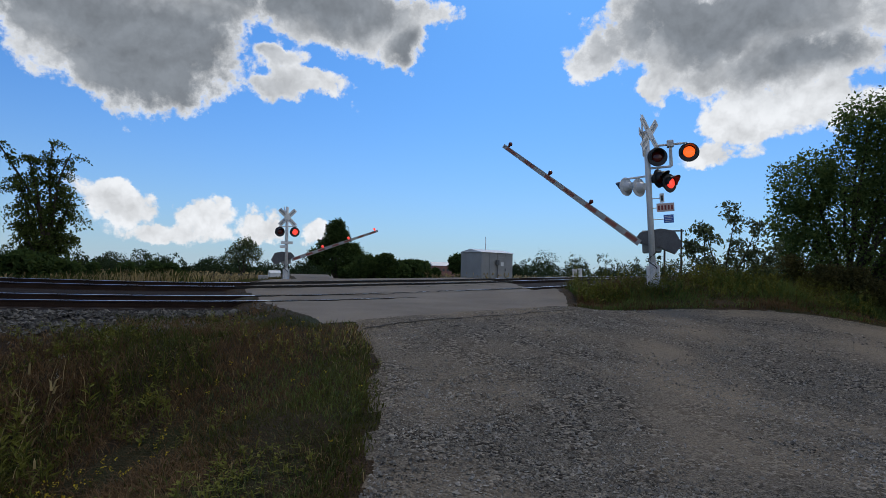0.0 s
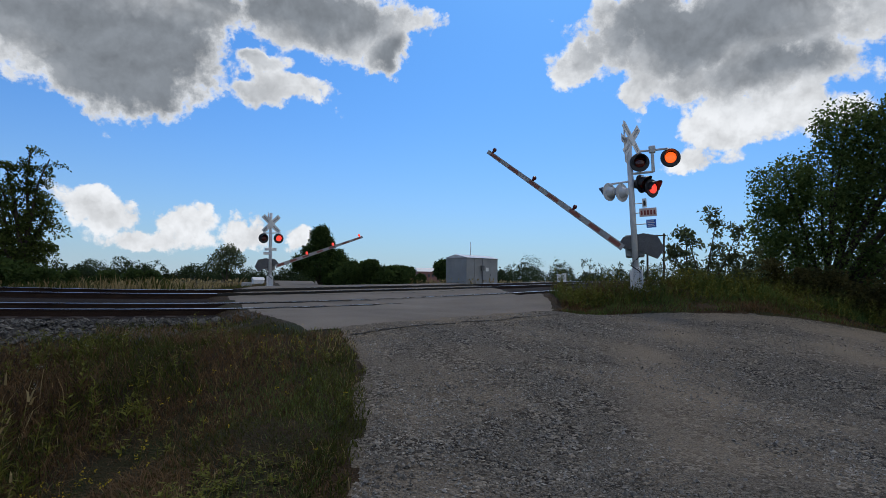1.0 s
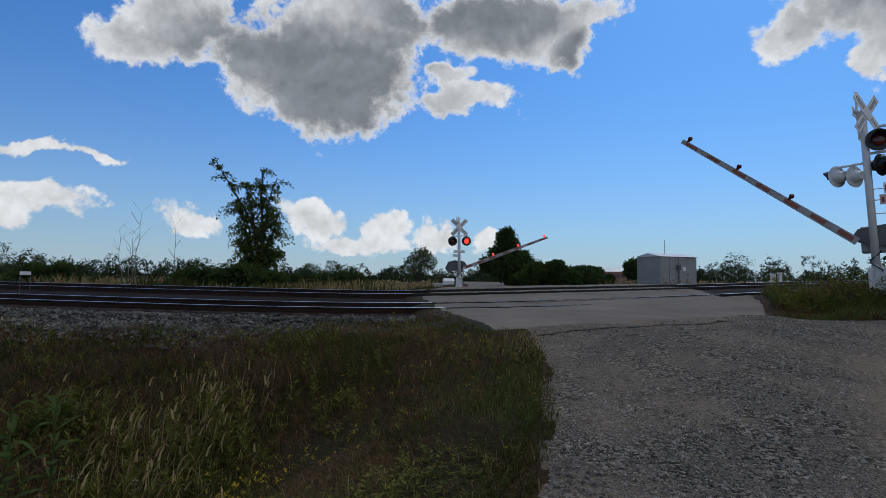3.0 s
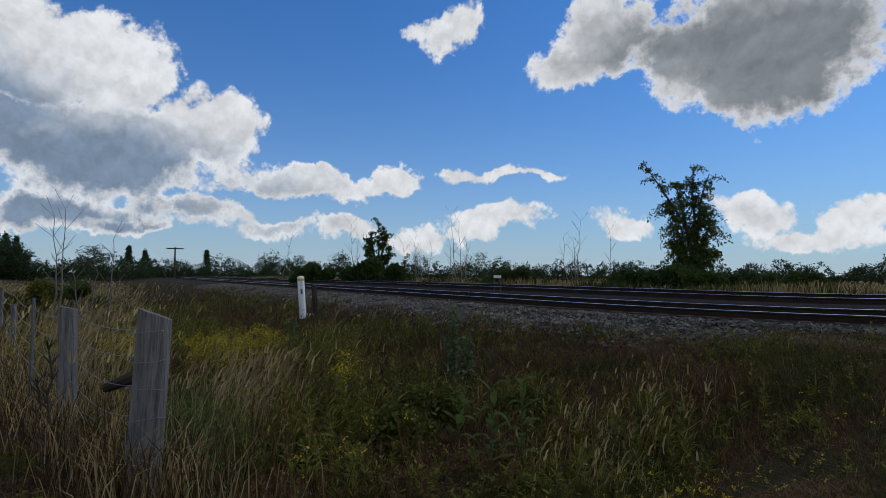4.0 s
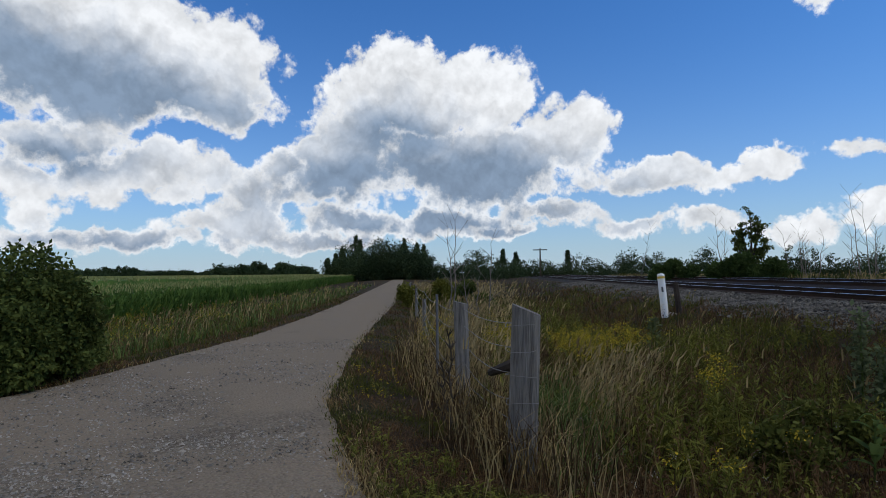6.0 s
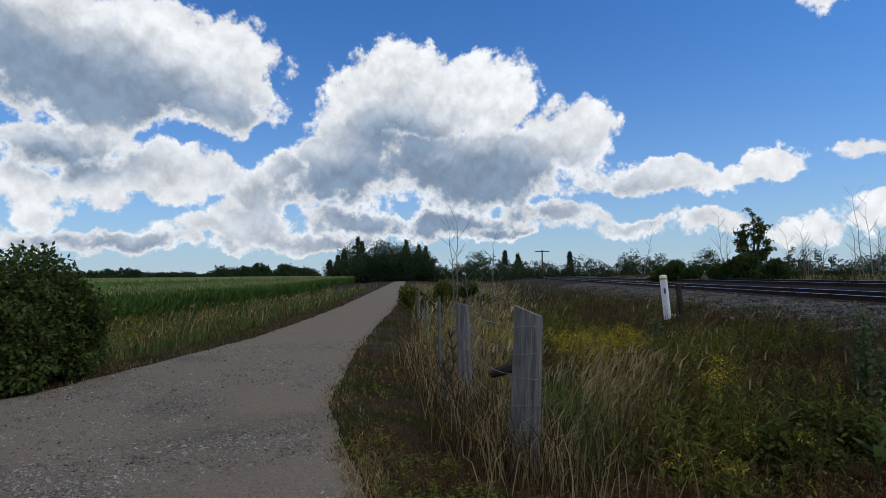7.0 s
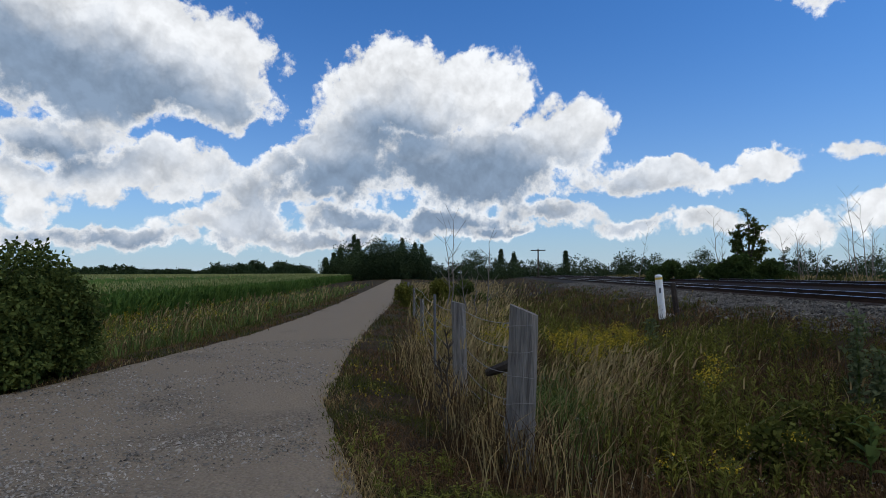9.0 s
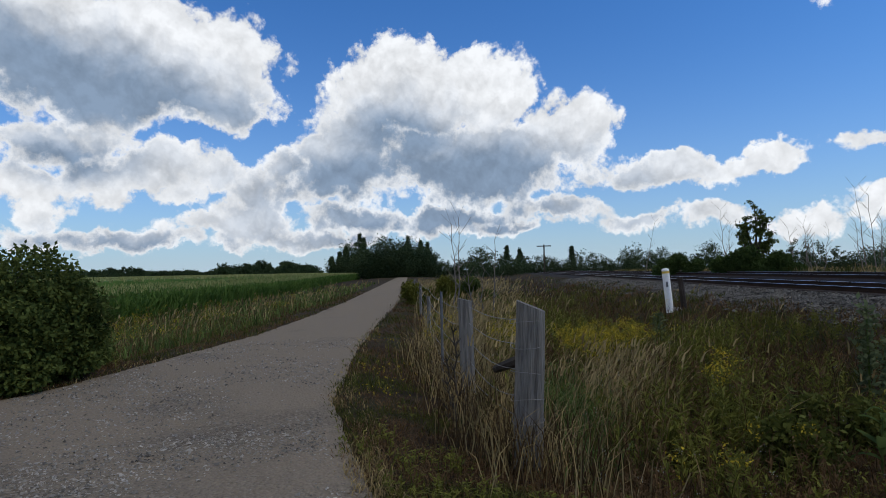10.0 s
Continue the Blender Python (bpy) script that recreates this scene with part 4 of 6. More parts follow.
def fence():
    def post(x, y, w, d, h, slant, lean, turn, label):
        bm = bmesh.new()
        z0 = hz(x, y) - 0.15
        n = 9
        rings = []
        for k in range(n + 1):
            t = k / n
            ring = []
            for a in range(16):
                an = 2 * math.pi * a / 16
                c, s_ = math.cos(an), math.sin(an)
                px = w / 2 * math.copysign(abs(c) ** 0.55, c); py = d / 2 * math.copysign(abs(s_) ** 0.55, s_)
                wob = 1 + 0.05 * noise.noise((c * 2, s_ * 2, t * 4 + x)) - 0.05 * t
                zz = t * (h + 0.15) - (slant * px if k == n else 0)
                ring.append(bm.verts.new((px * wob, py * wob, zz)))
            rings.append(ring)
        for k in range(n):
            for a in range(16):
                bm.faces.new((rings[k][a], rings[k][(a + 1) % 16], rings[k + 1][(a + 1) % 16], rings[k + 1][a]))
        bm.faces.new(rings[-1]); bm.faces.new(rings[0][::-1])
        ob = part("fence_post", bm, WOOD)
        ob.matrix_basis = pose(x, y, z0, 0, lean, turn)
        return tagged(ob, label, "fence post", "posts of the wire fence")

    p1, p2 = at(86.7, 5.15), at(92.3, 7.3)
    post(*p1, 0.27, 0.24, 1.27 - hz(*p1), 0.35, 2.4, 86, "thick weathered grey wooden corner post with a slanted top")
    post(*p2, 0.19, 0.17, 1.22 - hz(*p2), 0.25, -1, 92, "thinner grey wooden fence post with strained wires")
    x3, y3 = at(94.9, 8.6)
    bm = bmesh.new(); rod(bm, (0, 0, -0.1), (0.02, 0, 1.28 - hz(x3, y3)), 0.022, None, 6)
    o = part("steel_stake", bm, STEEL_DARK); o.matrix_basis = pose(x3, y3, hz(x3, y3)); tagged(o, "rusty steel fence stake holding wires", "fence post", "posts of the wire fence")
    bm = bmesh.new(); a, b_ = Vector((*p1, 0.80)), Vector((p2[0] + 0.5, p2[1] + 0.35, 0.42))
    rod(bm, a, b_, 0.06, 0.05, 8)
    o = part("fence_brace", bm, TIE); tagged(o, "dark wooden brace rail leaning on the corner post", "fence brace")
    far = [at(96.2, 14), at(97, 22), at(97.6, 34)]
    for f in far:
        bm = bmesh.new(); rod(bm, (0, 0, -0.1), (0, 0, 1.15), 0.05, 0.045, 8)
        o = part("fence_post", bm, WOOD); o.matrix_basis = pose(*f, hz(*f)); tagged(o, "grey wooden fence post standing in tall grass", "fence post", "posts of the wire fence")
    for k, h in enumerate((1.14, 0.93, 0.70, 0.46, 0.24)):
        cu = bpy.data.curves.new("fence_wire", "CURVE"); cu.dimensions = "3D"; cu.bevel_depth = 0.0035; cu.bevel_resolution = 1
        line = [p1, p2, (x3, y3)] + far
        pts = []
        for (ax, ay), (bx, by) in zip(line, line[1:]):
            for t in np.linspace(0, 1, 9)[:-1]:
                pts.append((ax + (bx - ax) * t, ay + (by - ay) * t, h - 0.05 * math.sin(math.pi * t) * (1 + 0.5 * k % 2) + 0.01 * noise.noise((ax + t * 3, h, 0))))
        sp_ = cu.splines.new("POLY"); sp_.points.add(len(pts) - 1)
        for q, p in zip(sp_.points, pts):
            q.co = (*p, 1)
        cu.materials.append(WIRE)
        tagged(new("fence_wire", cu), "sagging rusty barbed wire between fence posts", "wire", "wires of the fence")
    # wire turns round the corner post
    for h in (1.13, 0.91, 0.69, 0.45, 0.25):
        cu = bpy.data.curves.new("wire_wrap", "CURVE"); cu.dimensions = "3D"; cu.bevel_depth = 0.0028; cu.bevel_resolution = 1
        sp_ = cu.splines.new("POLY"); sp_.points.add(24); sp_.use_cyclic_u = True
        for k, q in enumerate(sp_.points):
            an = 2 * math.pi * k / 25; c, s_ = math.cos(an), math.sin(an)
            v = pose(*p1, 0, 0, 0, 86) @ Vector((0.143 * math.copysign(abs(c) ** 0.55, c) + 0.02, 0.128 * math.copysign(abs(s_) ** 0.55, s_), h + 0.012 * math.sin(an * 2 + h * 9)))
            q.co = (*v, 1)
        cu.materials.append(WIRE)
        tagged(new("wire_wrap", cu), "rusty wire turned round the corner post", "wire", "wires of the fence")


fence()


def small_markers():
    for az, d, w, h in ((-13.1, 60, 0.45, 0.8), (-13.6, 60, 0.4, 0.9)):
        x, y = at(az, d)
        bm = bmesh.new(); box(bm, -w / 2, w / 2, -0.2, 0.2, 0, h, 0.04); box(bm, -w / 2 - 0.04, w / 2 + 0.04, -0.24, 0.24, h, h + 0.06, 0.01)
        o = part("trackside_cabinet", bm, WHITE); o.matrix_basis = pose(x, y, 1.6 + d * math.tan(radians(0.1)) - 0.1, 0, 0, az)
        tagged(o, "small white trackside cabinet among dark scrub", "cabinet", "white trackside cabinets")
    x, y = at(53.6, 23)
    o = empty_at("trackside_tag", pose(x, y, hz(x, y), 0, 0, 53))
    tagged(o, "small white sign plate on short legs beyond the tracks", "sign")
    bm = bmesh.new(); box(bm, -0.15, 0.15, -0.015, 0.015, 1.49 - hz(x, y), 1.60 - hz(x, y), 0.004); part("plate", bm, WHITE, o)
    for px in (-0.13, 0.13):
        bm = bmesh.new(); rod(bm, (px, 0.03, 0), (px, 0.03, 1.56 - hz(x, y)), 0.012, None, 6); part("leg", bm, STEEL_DARK, o)
    x, y = at(16.6, 52)
    o = empty_at("garden_shed", pose(x, y, hz(x, y), 0, 0, 30) @ Matrix.Scale(0.5, 4)); tagged(o, "small white shed far behind the crossing", "shed")
    bm = bmesh.new(); box(bm, -0.9, 0.9, -0.7, 0.7, 0, 0.9, 0.02); part("wall", bm, WHITE, o)
    bm = bmesh.new()
    vs = [bm.verts.new(p) for p in ((-1, -0.8, 0.9), (1, -0.8, 0.9), (1, 0.8, 0.9), (-1, 0.8, 0.9), (-1, 0, 1.35), (1, 0, 1.35))]
    for f in ((0, 1, 5, 4), (2, 3, 4, 5), (0, 4, 3), (1, 2, 5), (0, 3, 2, 1)):
        bm.faces.new([vs[i] for i in f])
    part("roof", bm, PAINT, o)
    x, y = at(17.6, 31)
    bm = bmesh.new(); box(bm, -0.25, 0.25, -0.2, 0.2, -0.1, 0.35, 0.03); o = part("concrete_block", bm, CONCRETE); o.matrix_basis = pose(x, y, hz(x, y), 0, 0, 10); tagged(o, "grey concrete block beside the far signal", "concrete block")
    # H-frame and single utility poles
    for az, d, h, two in ((-22.1, 90, 8.2, True), (-24.8, 130, 9.5, False), (84.5, 120, 5.6, False)):
        x, y = at(az, d)
        o = empty_at("utility_pole", pose(x, y, 1.0, 0, 0, az)); tagged(o, "distant wooden utility pole with crossarms", "utility pole", "utility poles")
        for px in ((-1.15, 1.15) if two else (0,)):
            bm = bmesh.new(); rod(bm, (px, 0, -1), (px, 0, h), 0.16, 0.13, 8); part("pole", bm, BARK, o)
        for zz in ((h - 0.3, h - 2.9) if two else (h - 0.3,)):
            bm = bmesh.new(); box(bm, -1.5, 1.5, -0.09, 0.09, zz - 0.1, zz + 0.1, 0.01); part("crossarm", bm, BARK, o)
    # farm building far down the road
    x, y = at(0.15, 210)
    o = empty_at("farm_building", pose(x, y, 1.5, 0, 0, 12)); tagged(o, "long low red and white farm building far off", "building")
    bm = bmesh.new(); box(bm, -4, 4, -3, 3, -1, 3.2, 0.02); part("wall", bm, BRICKY, o)
    bm = bmesh.new()
    vs = [bm.verts.new(p) for p in ((-4.3, -3.4, 3.2), (4.3, -3.4, 3.2), (4.3, 3.4, 3.2), (-4.3, 3.4, 3.2), (-4.3, 0, 4.6), (4.3, 0, 4.6))]
    for f in ((0, 1, 5, 4), (2, 3, 4, 5), (0, 4, 3), (1, 2, 5), (0, 3, 2, 1)):
        bm.faces.new([vs[i] for i in f])
    part("roof", bm, PAINT, o)
    for k in range(5):
        bm = bmesh.new(); box(bm, -3.3 + k * 1.5, -2.5 + k * 1.5, -3.06, -3.0, 1.2, 2.2); part("window", bm, STEEL_DARK, o)


small_markers()


# ---- trees and shrubs ----
def leaf_quads(centres, spread, per, size, droop=0.0):
    """Leaves scattered about clump centres; each a folded diamond of its own. Returns verts, faces."""
    n = len(centres) * per
    c = np.repeat(np.asarray(centres, float), per, axis=0)
    r = np.repeat(np.asarray(spread, float).reshape(-1, 1) if np.ndim(spread) else np.full((len(centres), 1), spread), per, axis=0)
    u = RNG.normal(0, 1, (n, 3)); u /= np.linalg.norm(u, axis=1)[:, None]
    p = c + u * RNG.random((n, 1)) ** 0.45 * r * 0.85
    a = RNG.normal(0, 1, (n, 3)); a[:, 2] -= droop; a /= np.linalg.norm(a, axis=1)[:, None]
    b = RNG.normal(0, 1, (n, 3)); b = np.cross(a, b); b /= np.linalg.norm(b, axis=1)[:, None]
    L = (size * RNG.uniform(0.6, 1.4, n))[:, None]
    v = np.stack([p, p + a * L * 0.5 + b * L * 0.27, p + a * L, p + a * L * 0.5 - b * L * 0.27], 1)
    f = np.arange(n * 4).reshape(-1, 4)
    return v.reshape(-1, 3), f


def clumps_in(lobes, density):
    """Clump centres near the shells of ellipsoid lobes (cx, cy, cz, rx, ry, rz)."""
    out = []
    for cx, cy, cz, rx, ry, rz in lobes:
        n = max(6, int(density * (rx * ry * rz) ** (1 / 3) ** 1 * 10))
        u = RNG.normal(0, 1, (n, 3)); u /= np.linalg.norm(u, axis=1)[:, None]
        k = RNG.uniform(0.35, 1.0, (n, 1)) ** 0.6
        out.append(np.array([cx, cy, cz]) + u * k * np.array([rx, ry, rz]))
    return np.vstack(out)


def tree(az, d, lobes, mat, label, leaf=0.16, density=12, per=26, clump=0.4, trunk=0.12, base_z=None, droop=0.3, name="tree"):
    """A tree with tapered trunk and limbs; lobes are (sideways, height, half width, half height) seen from the lane."""
    x, y = at(az, d)
    z0 = hz(x, y) if base_z is None else base_z
    ob = empty_at(name, pose(x, y, z0, 0, 0, az))
    tagged(ob, label, name.replace("_", " "))
    el = [(lx, RNG.uniform(-0.3, 0.3) * rx, lz, rx, rx * 0.9, rz) for lx, lz, rx, rz in lobes]
    cl = clumps_in(el, density)
    bm = bmesh.new()
    for lx, ly, lz, rx, ry, rz in el:
        prev = Vector((0, 0, -0.1))
        r = trunk
        for k in range(1, 6):
            t = k / 5
            p = Vector((lx * t ** 1.3 + RNG.normal(0, 0.05), ly * t, (lz + rz * 0.5) * t))
            rod(bm, prev, p, r, r * 0.78, 7)
            r *= 0.78
            for q in cl[RNG.integers(0, len(cl), 3 if t > 0.4 else 0)]:
                if (Vector(q) - p).length < max(rx, rz) * 1.1 and q[2] > p.z - 0.3:
                    rod(bm, p, Vector(q), r * 0.45, 0.008, 5)
            prev = p
    part("trunk", bm, BARK, ob)
    v, f = leaf_quads(cl, clump, per, leaf, droop)
    o = new("crown", mesh_of("crown", v, f.tolist(), mat)); o.parent = ob
    return ob


def tubes(name, segs, mat, parent):
    """Limbs and twigs: tapering five-sided tubes from (start, end, radius, end radius)."""
    v, f = [], []
    for p, q, r0, r1 in segs:
        p, q = np.asarray(p, float), np.asarray(q, float)
        d = q - p
        d = d / (np.linalg.norm(d) + 1e-9)
        e = np.cross(d, (0.31, 0.95, 0.05)); e /= np.linalg.norm(e) + 1e-9
        g = np.cross(d, e)
        o = len(v)
        for c, r in ((p, r0), (q, r1)):
            v += [c + r * (math.cos(1.2566 * k) * e + math.sin(1.2566 * k) * g) for k in range(5)]
        f += [(o + k, o + (k + 1) % 5, o + 5 + (k + 1) % 5, o + 5 + k) for k in range(5)]
    ob = new(name, mesh_of(name, v, f, mat, smooth=True))
    ob.parent = parent
    return ob


def limb_tree(az, d, limbs, mat, label, twigs=26, twig_len=0.8, sag=0.5, leaf=0.12, per=16, trunk=0.12, base_z=None, name="tree", flat=0.5):
    """A tree grown from limbs, each a line of (sideways, deep, height); sagging twigs along them carry the leaves."""
    x, y = at(az, d)
    z0 = hz(x, y) if base_z is None else base_z
    ob = empty_at(name, pose(x, y, z0, 0, 0, az))
    tagged(ob, label, name)
    segs, leaves = [], []
    for line in limbs:
        pts = spline(line, 0.3)
        n = len(pts)
        for k in range(n - 1):
            t = k / n
            segs.append((pts[k], pts[k + 1], trunk * (1 - 0.85 * t), trunk * (1 - 0.85 * (k + 1) / n)))
        for k in range(twigs):
            t = RNG.uniform(0.12, 1.0)
            p = pts[min(n - 1, int(t * n))]
            a = RNG.uniform(0, 2 * np.pi)
            out = np.array([math.cos(a), math.sin(a) * flat, RNG.uniform(0.1, 0.9)])
            L = twig_len * RNG.uniform(0.3, 1.3) * (1.1 - 0.4 * t)
            prev = p
            for j in range(1, 6):
                u = j / 5
                q = p + out * L * u + np.array([0, 0, -sag * L * u * u]) + RNG.normal(0, 0.03, 3)
                segs.append((prev, q, 0.014 * (1.2 - u), 0.014 * (1.05 - u)))
                leaves.append((prev + q) / 2); leaves.append(q)
                prev = q
    tubes("trunk", segs, BARK, ob)
    v, f = leaf_quads(np.array(leaves), 0.19, per, leaf, 0.8)
    o = new("crown", mesh_of("crown", v, f.tolist(), mat)); o.parent = ob
    return ob


limb_tree(35.3, 30, [[(0, 0, 2.0), (-0.25, -0.1, 3.6), (-0.5, -0.1, 4.8), (-0.7, 0, 5.7)], [(0, 0, -0.2), (0.05, 0, 2.2), (-0.5, 0.1, 4.0), (-1.3, 0.1, 5.4), (-2.15, 0, 6.8)],
                     [(0.05, 0, 1.0), (0.15, 0, 3.4), (0.05, 0.1, 5.0), (0.1, 0, 6.5)],
                     [(0.05, 0, 1.6), (0.3, -0.2, 3.8), (0.45, -0.2, 5.0), (0.8, -0.1, 6.1)],
                     [(0, 0, 1.2), (-0.5, 0.2, 2.8), (-0.8, 0.2, 4.0), (-1.2, 0.1, 4.8)],
                     [(0.05, 0, 1.0), (0.4, 0, 2.4), (0.7, 0.1, 3.4), (0.9, 0.1, 4.2)],
                     [(0, 0, 0.9), (-0.5, -0.2, 2.0), (-0.9, 0, 2.8)], [(0, 0, 0.9), (0.5, 0.2, 1.7), (1.1, 0, 2.3)]],
          BUSH, "slender dark green forked tree with drooping twigs beyond the tracks", 32, 1.0, 0.85, 0.115, 7, 0.11)
limb_tree(65.7, 45, [[(0, 0, -0.2), (0.05, 0, 1.8), (0.1, 0.1, 3.4), (0.0, 0, 5.0)], [(0, 0, 1.2), (-0.35, 0.2, 2.6), (-0.55, 0.2, 4.0)], [(0.05, 0, 1.4), (0.4, 0, 2.8), (0.6, 0, 4.2)],
                     [(0, 0, 0.8), (0.5, 0.3, 1.6), (0.9, 0.2, 2.8)], [(0, 0, 0.8), (-0.5, -0.2, 1.6), (-0.8, 0, 2.7)]],
          BUSH, "small open-crowned green tree with bare dead limbs", 20, 0.75, 0.35, 0.17, 5, 0.11)
tree(10.7, 58, [(0, 1.9, 2.2, 1.4), (-0.8, 2.9, 1.3, 1.0), (0.9, 2.8, 1.3, 1.0), (-0.2, 3.7, 1.2, 0.9), (0.5, 4.1, 0.8, 0.7), (-0.3, 4.9, 0.8, 0.7), (0.1, 5.4, 0.4, 0.4), (1.9, 2.2, 0.9, 0.8), (-1.9, 2.1, 0.9, 0.8)], LEAF_DARK, "rounded dark green tree beyond the level crossing", 0.24, 11, 24, 0.5, 0.2)
tree(19.5, 60, [(0, 3.0, 1.2, 1.3), (0.9, 2.7, 0.9, 1.0), (-0.9, 2.6, 0.9, 1.0), (0.3, 3.7, 0.8, 0.6)], LEAF_GREY, "airy grey-green small tree behind the signal", 0.17, 8, 14, 0.4, 0.08)
tree(-1.65, 190, [(0, 4.0, 3.2, 3.4), (-1.2, 5.2, 2.0, 1.8)], LEAF_DARK, "dark green tree beside a distant building", 0.7, 8, 30, 1.0, 0.25)
big = [(0.6, 5.9, 1.1, 0.9), (1.5, 5.5, 1.5, 1.3), (0.3, 4.6, 1.4, 1.3), (2.9, 5.8, 1.6, 1.3), (4.4, 5.2, 1.8, 1.6), (-0.9, 4.1, 1.1, 1.1), (-1.6, 3.1, 0.9, 1.0), (-1.2, 2.0, 0.9, 0.9), (0.2, 3.2, 1.5, 1.3),
       (2.0, 3.9, 1.6, 1.5), (3.4, 3.9, 1.6, 1.4), (0.6, 1.9, 1.5, 1.1), (2.6, 2.3, 1.9, 1.4), (4.6, 2.6, 1.8, 1.6), (6.3, 4.0, 1.9, 2.2), (5.9, 5.6, 1.2, 1.0), (2.1, 6.6, 0.6, 0.5), (3.7, 6.9, 0.6, 0.5)]
big = [(bx + RNG.normal(0, 0.12), bz + RNG.normal(0, 0.12), rx, rz) for bx, bz, rx, rz in big]
tree(-35.6, 23, big, LEAF, "large leafy green tree beside the gravel turning place", 0.125, 17, 17, 0.42, 0.11)
limb_tree(-26.4, 20, [[(0, 0, -0.1), (0.1, 0, 1.0), (0.35, 0, 2.6)], [(0, 0, 0.1), (-0.3, 0.1, 1.0), (-0.55, 0, 2.0)], [(0, 0, 0.1), (0.5, 0, 0.9), (0.95, 0, 2.1)], [(0, 0, 0), (-0.6, 0, 0.7), (-1.05, 0, 1.5)], [(0.3, 0, 0), (1.0, 0, 0.7), (1.5, 0, 1.4)]],
          LEAF_GREY, "young tree with large pale leaves beside the crossing", 22, 0.6, 0.6, 0.12, 4, 0.035)


def shrub(az, d, w, h, mat, label, leaf=0.14, dens=16, per=34, base_z=None):
    lobes = []
    for k in range(max(6, int(w / 0.28))):
        u = RNG.uniform(-0.5, 0.5)
        rise = h * (1 - 1.6 * u * u) * RNG.uniform(0.15, 0.95)
        r = RNG.uniform(0.12, 0.24) * min(w, 1.6 * h)
        lobes.append((u * w, max(0.25 * h, rise - r * 0.6), r * 1.15, r))
    return tree(az, d, lobes, mat, label, leaf, dens, per, max(0.16, 0.055 * w), 0.025, base_z, 0.2, "shrub")


for az, d, w, h in ((-25.0, 20.8, 1.4, 1.0), (-28.2, 21.2, 2.0, 1.15), (-31.5, 21.2, 2.4, 1.4), (-35.5, 21.2, 2.8, 1.55), (-39.5, 21.2, 3.0, 1.7), (-43.5, 21.2, 3.0, 1.9)):
    shrub(az, d, w, h, SHRUB, "dense brown-green shrub at the edge of the gravel", 0.085, 16, 26)
for az, d, w, h in ((8.3, 56, 3.0, 2.0), (6.6, 55, 4.5, 2.4), (4.6, 57, 4.2, 2.1), (2.8, 60, 2.6, 2.4), (1.8, 66, 2.4, 2.0)):
    shrub(az, d, w, h, LEAF_DARK, "wide dark green shrub behind the road", 0.26, 12, 36)
for az, d, w, h in ((136.5, 10.6, 3.0, 2.75), (133.6, 11.2, 2.4, 2.35), (131.2, 11.8, 1.8, 1.75), (129.4, 12.4, 1.4, 1.1), (140.0, 10.0, 3, 2.8), (134.5, 9.8, 2.0, 1.3)):
    shrub(az, d, w, h, BUSH, "dense dark green shrub beside the lane and cornfield", 0.075, 26, 34)
for az, d, w, h in ((38.5, 28, 3.0, 2.2), (35.2, 28.5, 2.4, 1.8), (41.0, 29, 2.0, 1.5), (52.5, 33, 2.4, 1.9), (49.8, 34, 2.0, 1.5), (66.8, 43, 3.2, 1.9), (63.8, 43, 2.6, 1.6), (30.5, 33, 2.2, 1.7), (27.0, 34, 2.4, 1.5), (56, 36, 2.0, 1.4), (72, 48, 3.0, 1.8)):
    shrub(az, d, w, h, LEAF_DARK, "dark green shrub in the rough ground beyond the tracks", 0.17, 12, 30)


for az, d, w, h in ((64.5, 6.4, 0.9, 0.55), (60.5, 7.6, 1.0, 0.6), (50.0, 8.0, 0.9, 0.45)):
    shrub(az, d, w, h, WEED, "low dark green leafy weed thicket in the ditch", 0.07, 14, 22)


shrub(95.9, 28, 2.3, 1.9, OLIVE, "yellowish olive shrub beside the lane and fence", 0.11, 18, 26)
shrub(91.4, 30, 2.4, 1.7, BUSH, "dark green shrub between the lane and the tracks", 0.11, 18, 26)
shrub(94.0, 36, 1.8, 1.5, BUSH, "low green shrub between the lane and the tracks", 0.12, 16, 24)


def bare_sapling(az, d, top, n, label):
    x, y = at(az, d)
    z0 = hz(x, y)
    o = empty_at("bare_sapling", pose(x, y, z0, 0, 0, az))
    tagged(o, label, "bare sapling")
    for k in range(n):
        bm = bmesh.new()
        bx = RNG.normal(0, 0.35 if n > 1 else 0.02)
        lean = RNG.normal(0, 0.10)
        h = (top - z0) * (1 if k == 0 else RNG.uniform(0.55, 0.95))
        prev = Vector((bx, 0, -0.1)); r = 0.045
        for s0 in range(1, 7):
            t = s0 / 6
            p = Vector((bx + lean * h * t + RNG.normal(0, 0.04), RNG.normal(0, 0.04), h * t))
            rod(bm, prev, p, r, r * 0.75, 5); r *= 0.75
            if s0 > 1:
                for _ in range(2):
                    sd = RNG.choice([-1, 1])
                    rod(bm, p, p + Vector((sd * h * 0.10 * RNG.uniform(0.5, 1.3), RNG.normal(0, 0.2), h * 0.16 * RNG.uniform(0.6, 1.2))), r * 0.6, 0.006, 4)
            prev = p
        part("stem", bm, DEAD, o)


for az, d, el, n in ((58.4, 40, 6.1, 2), (56.6, 41, 5.4, 3), (46.1, 40, 5.4, 4), (42.5, 42, 4.4, 1), (61.8, 44, 3.3, 6), (67.6, 44, 5.0, 2), (75.0, 60, 4.2, 1), (93.5, 22, 5.3, 2), (91.2, 20, 3.0, 3), (-23.8, 60, 4.0, 2)):
    bare_sapling(az, d, 1.6 + d * math.tan(radians(el)), n, "leafless grey sapling with thin upright twigs")


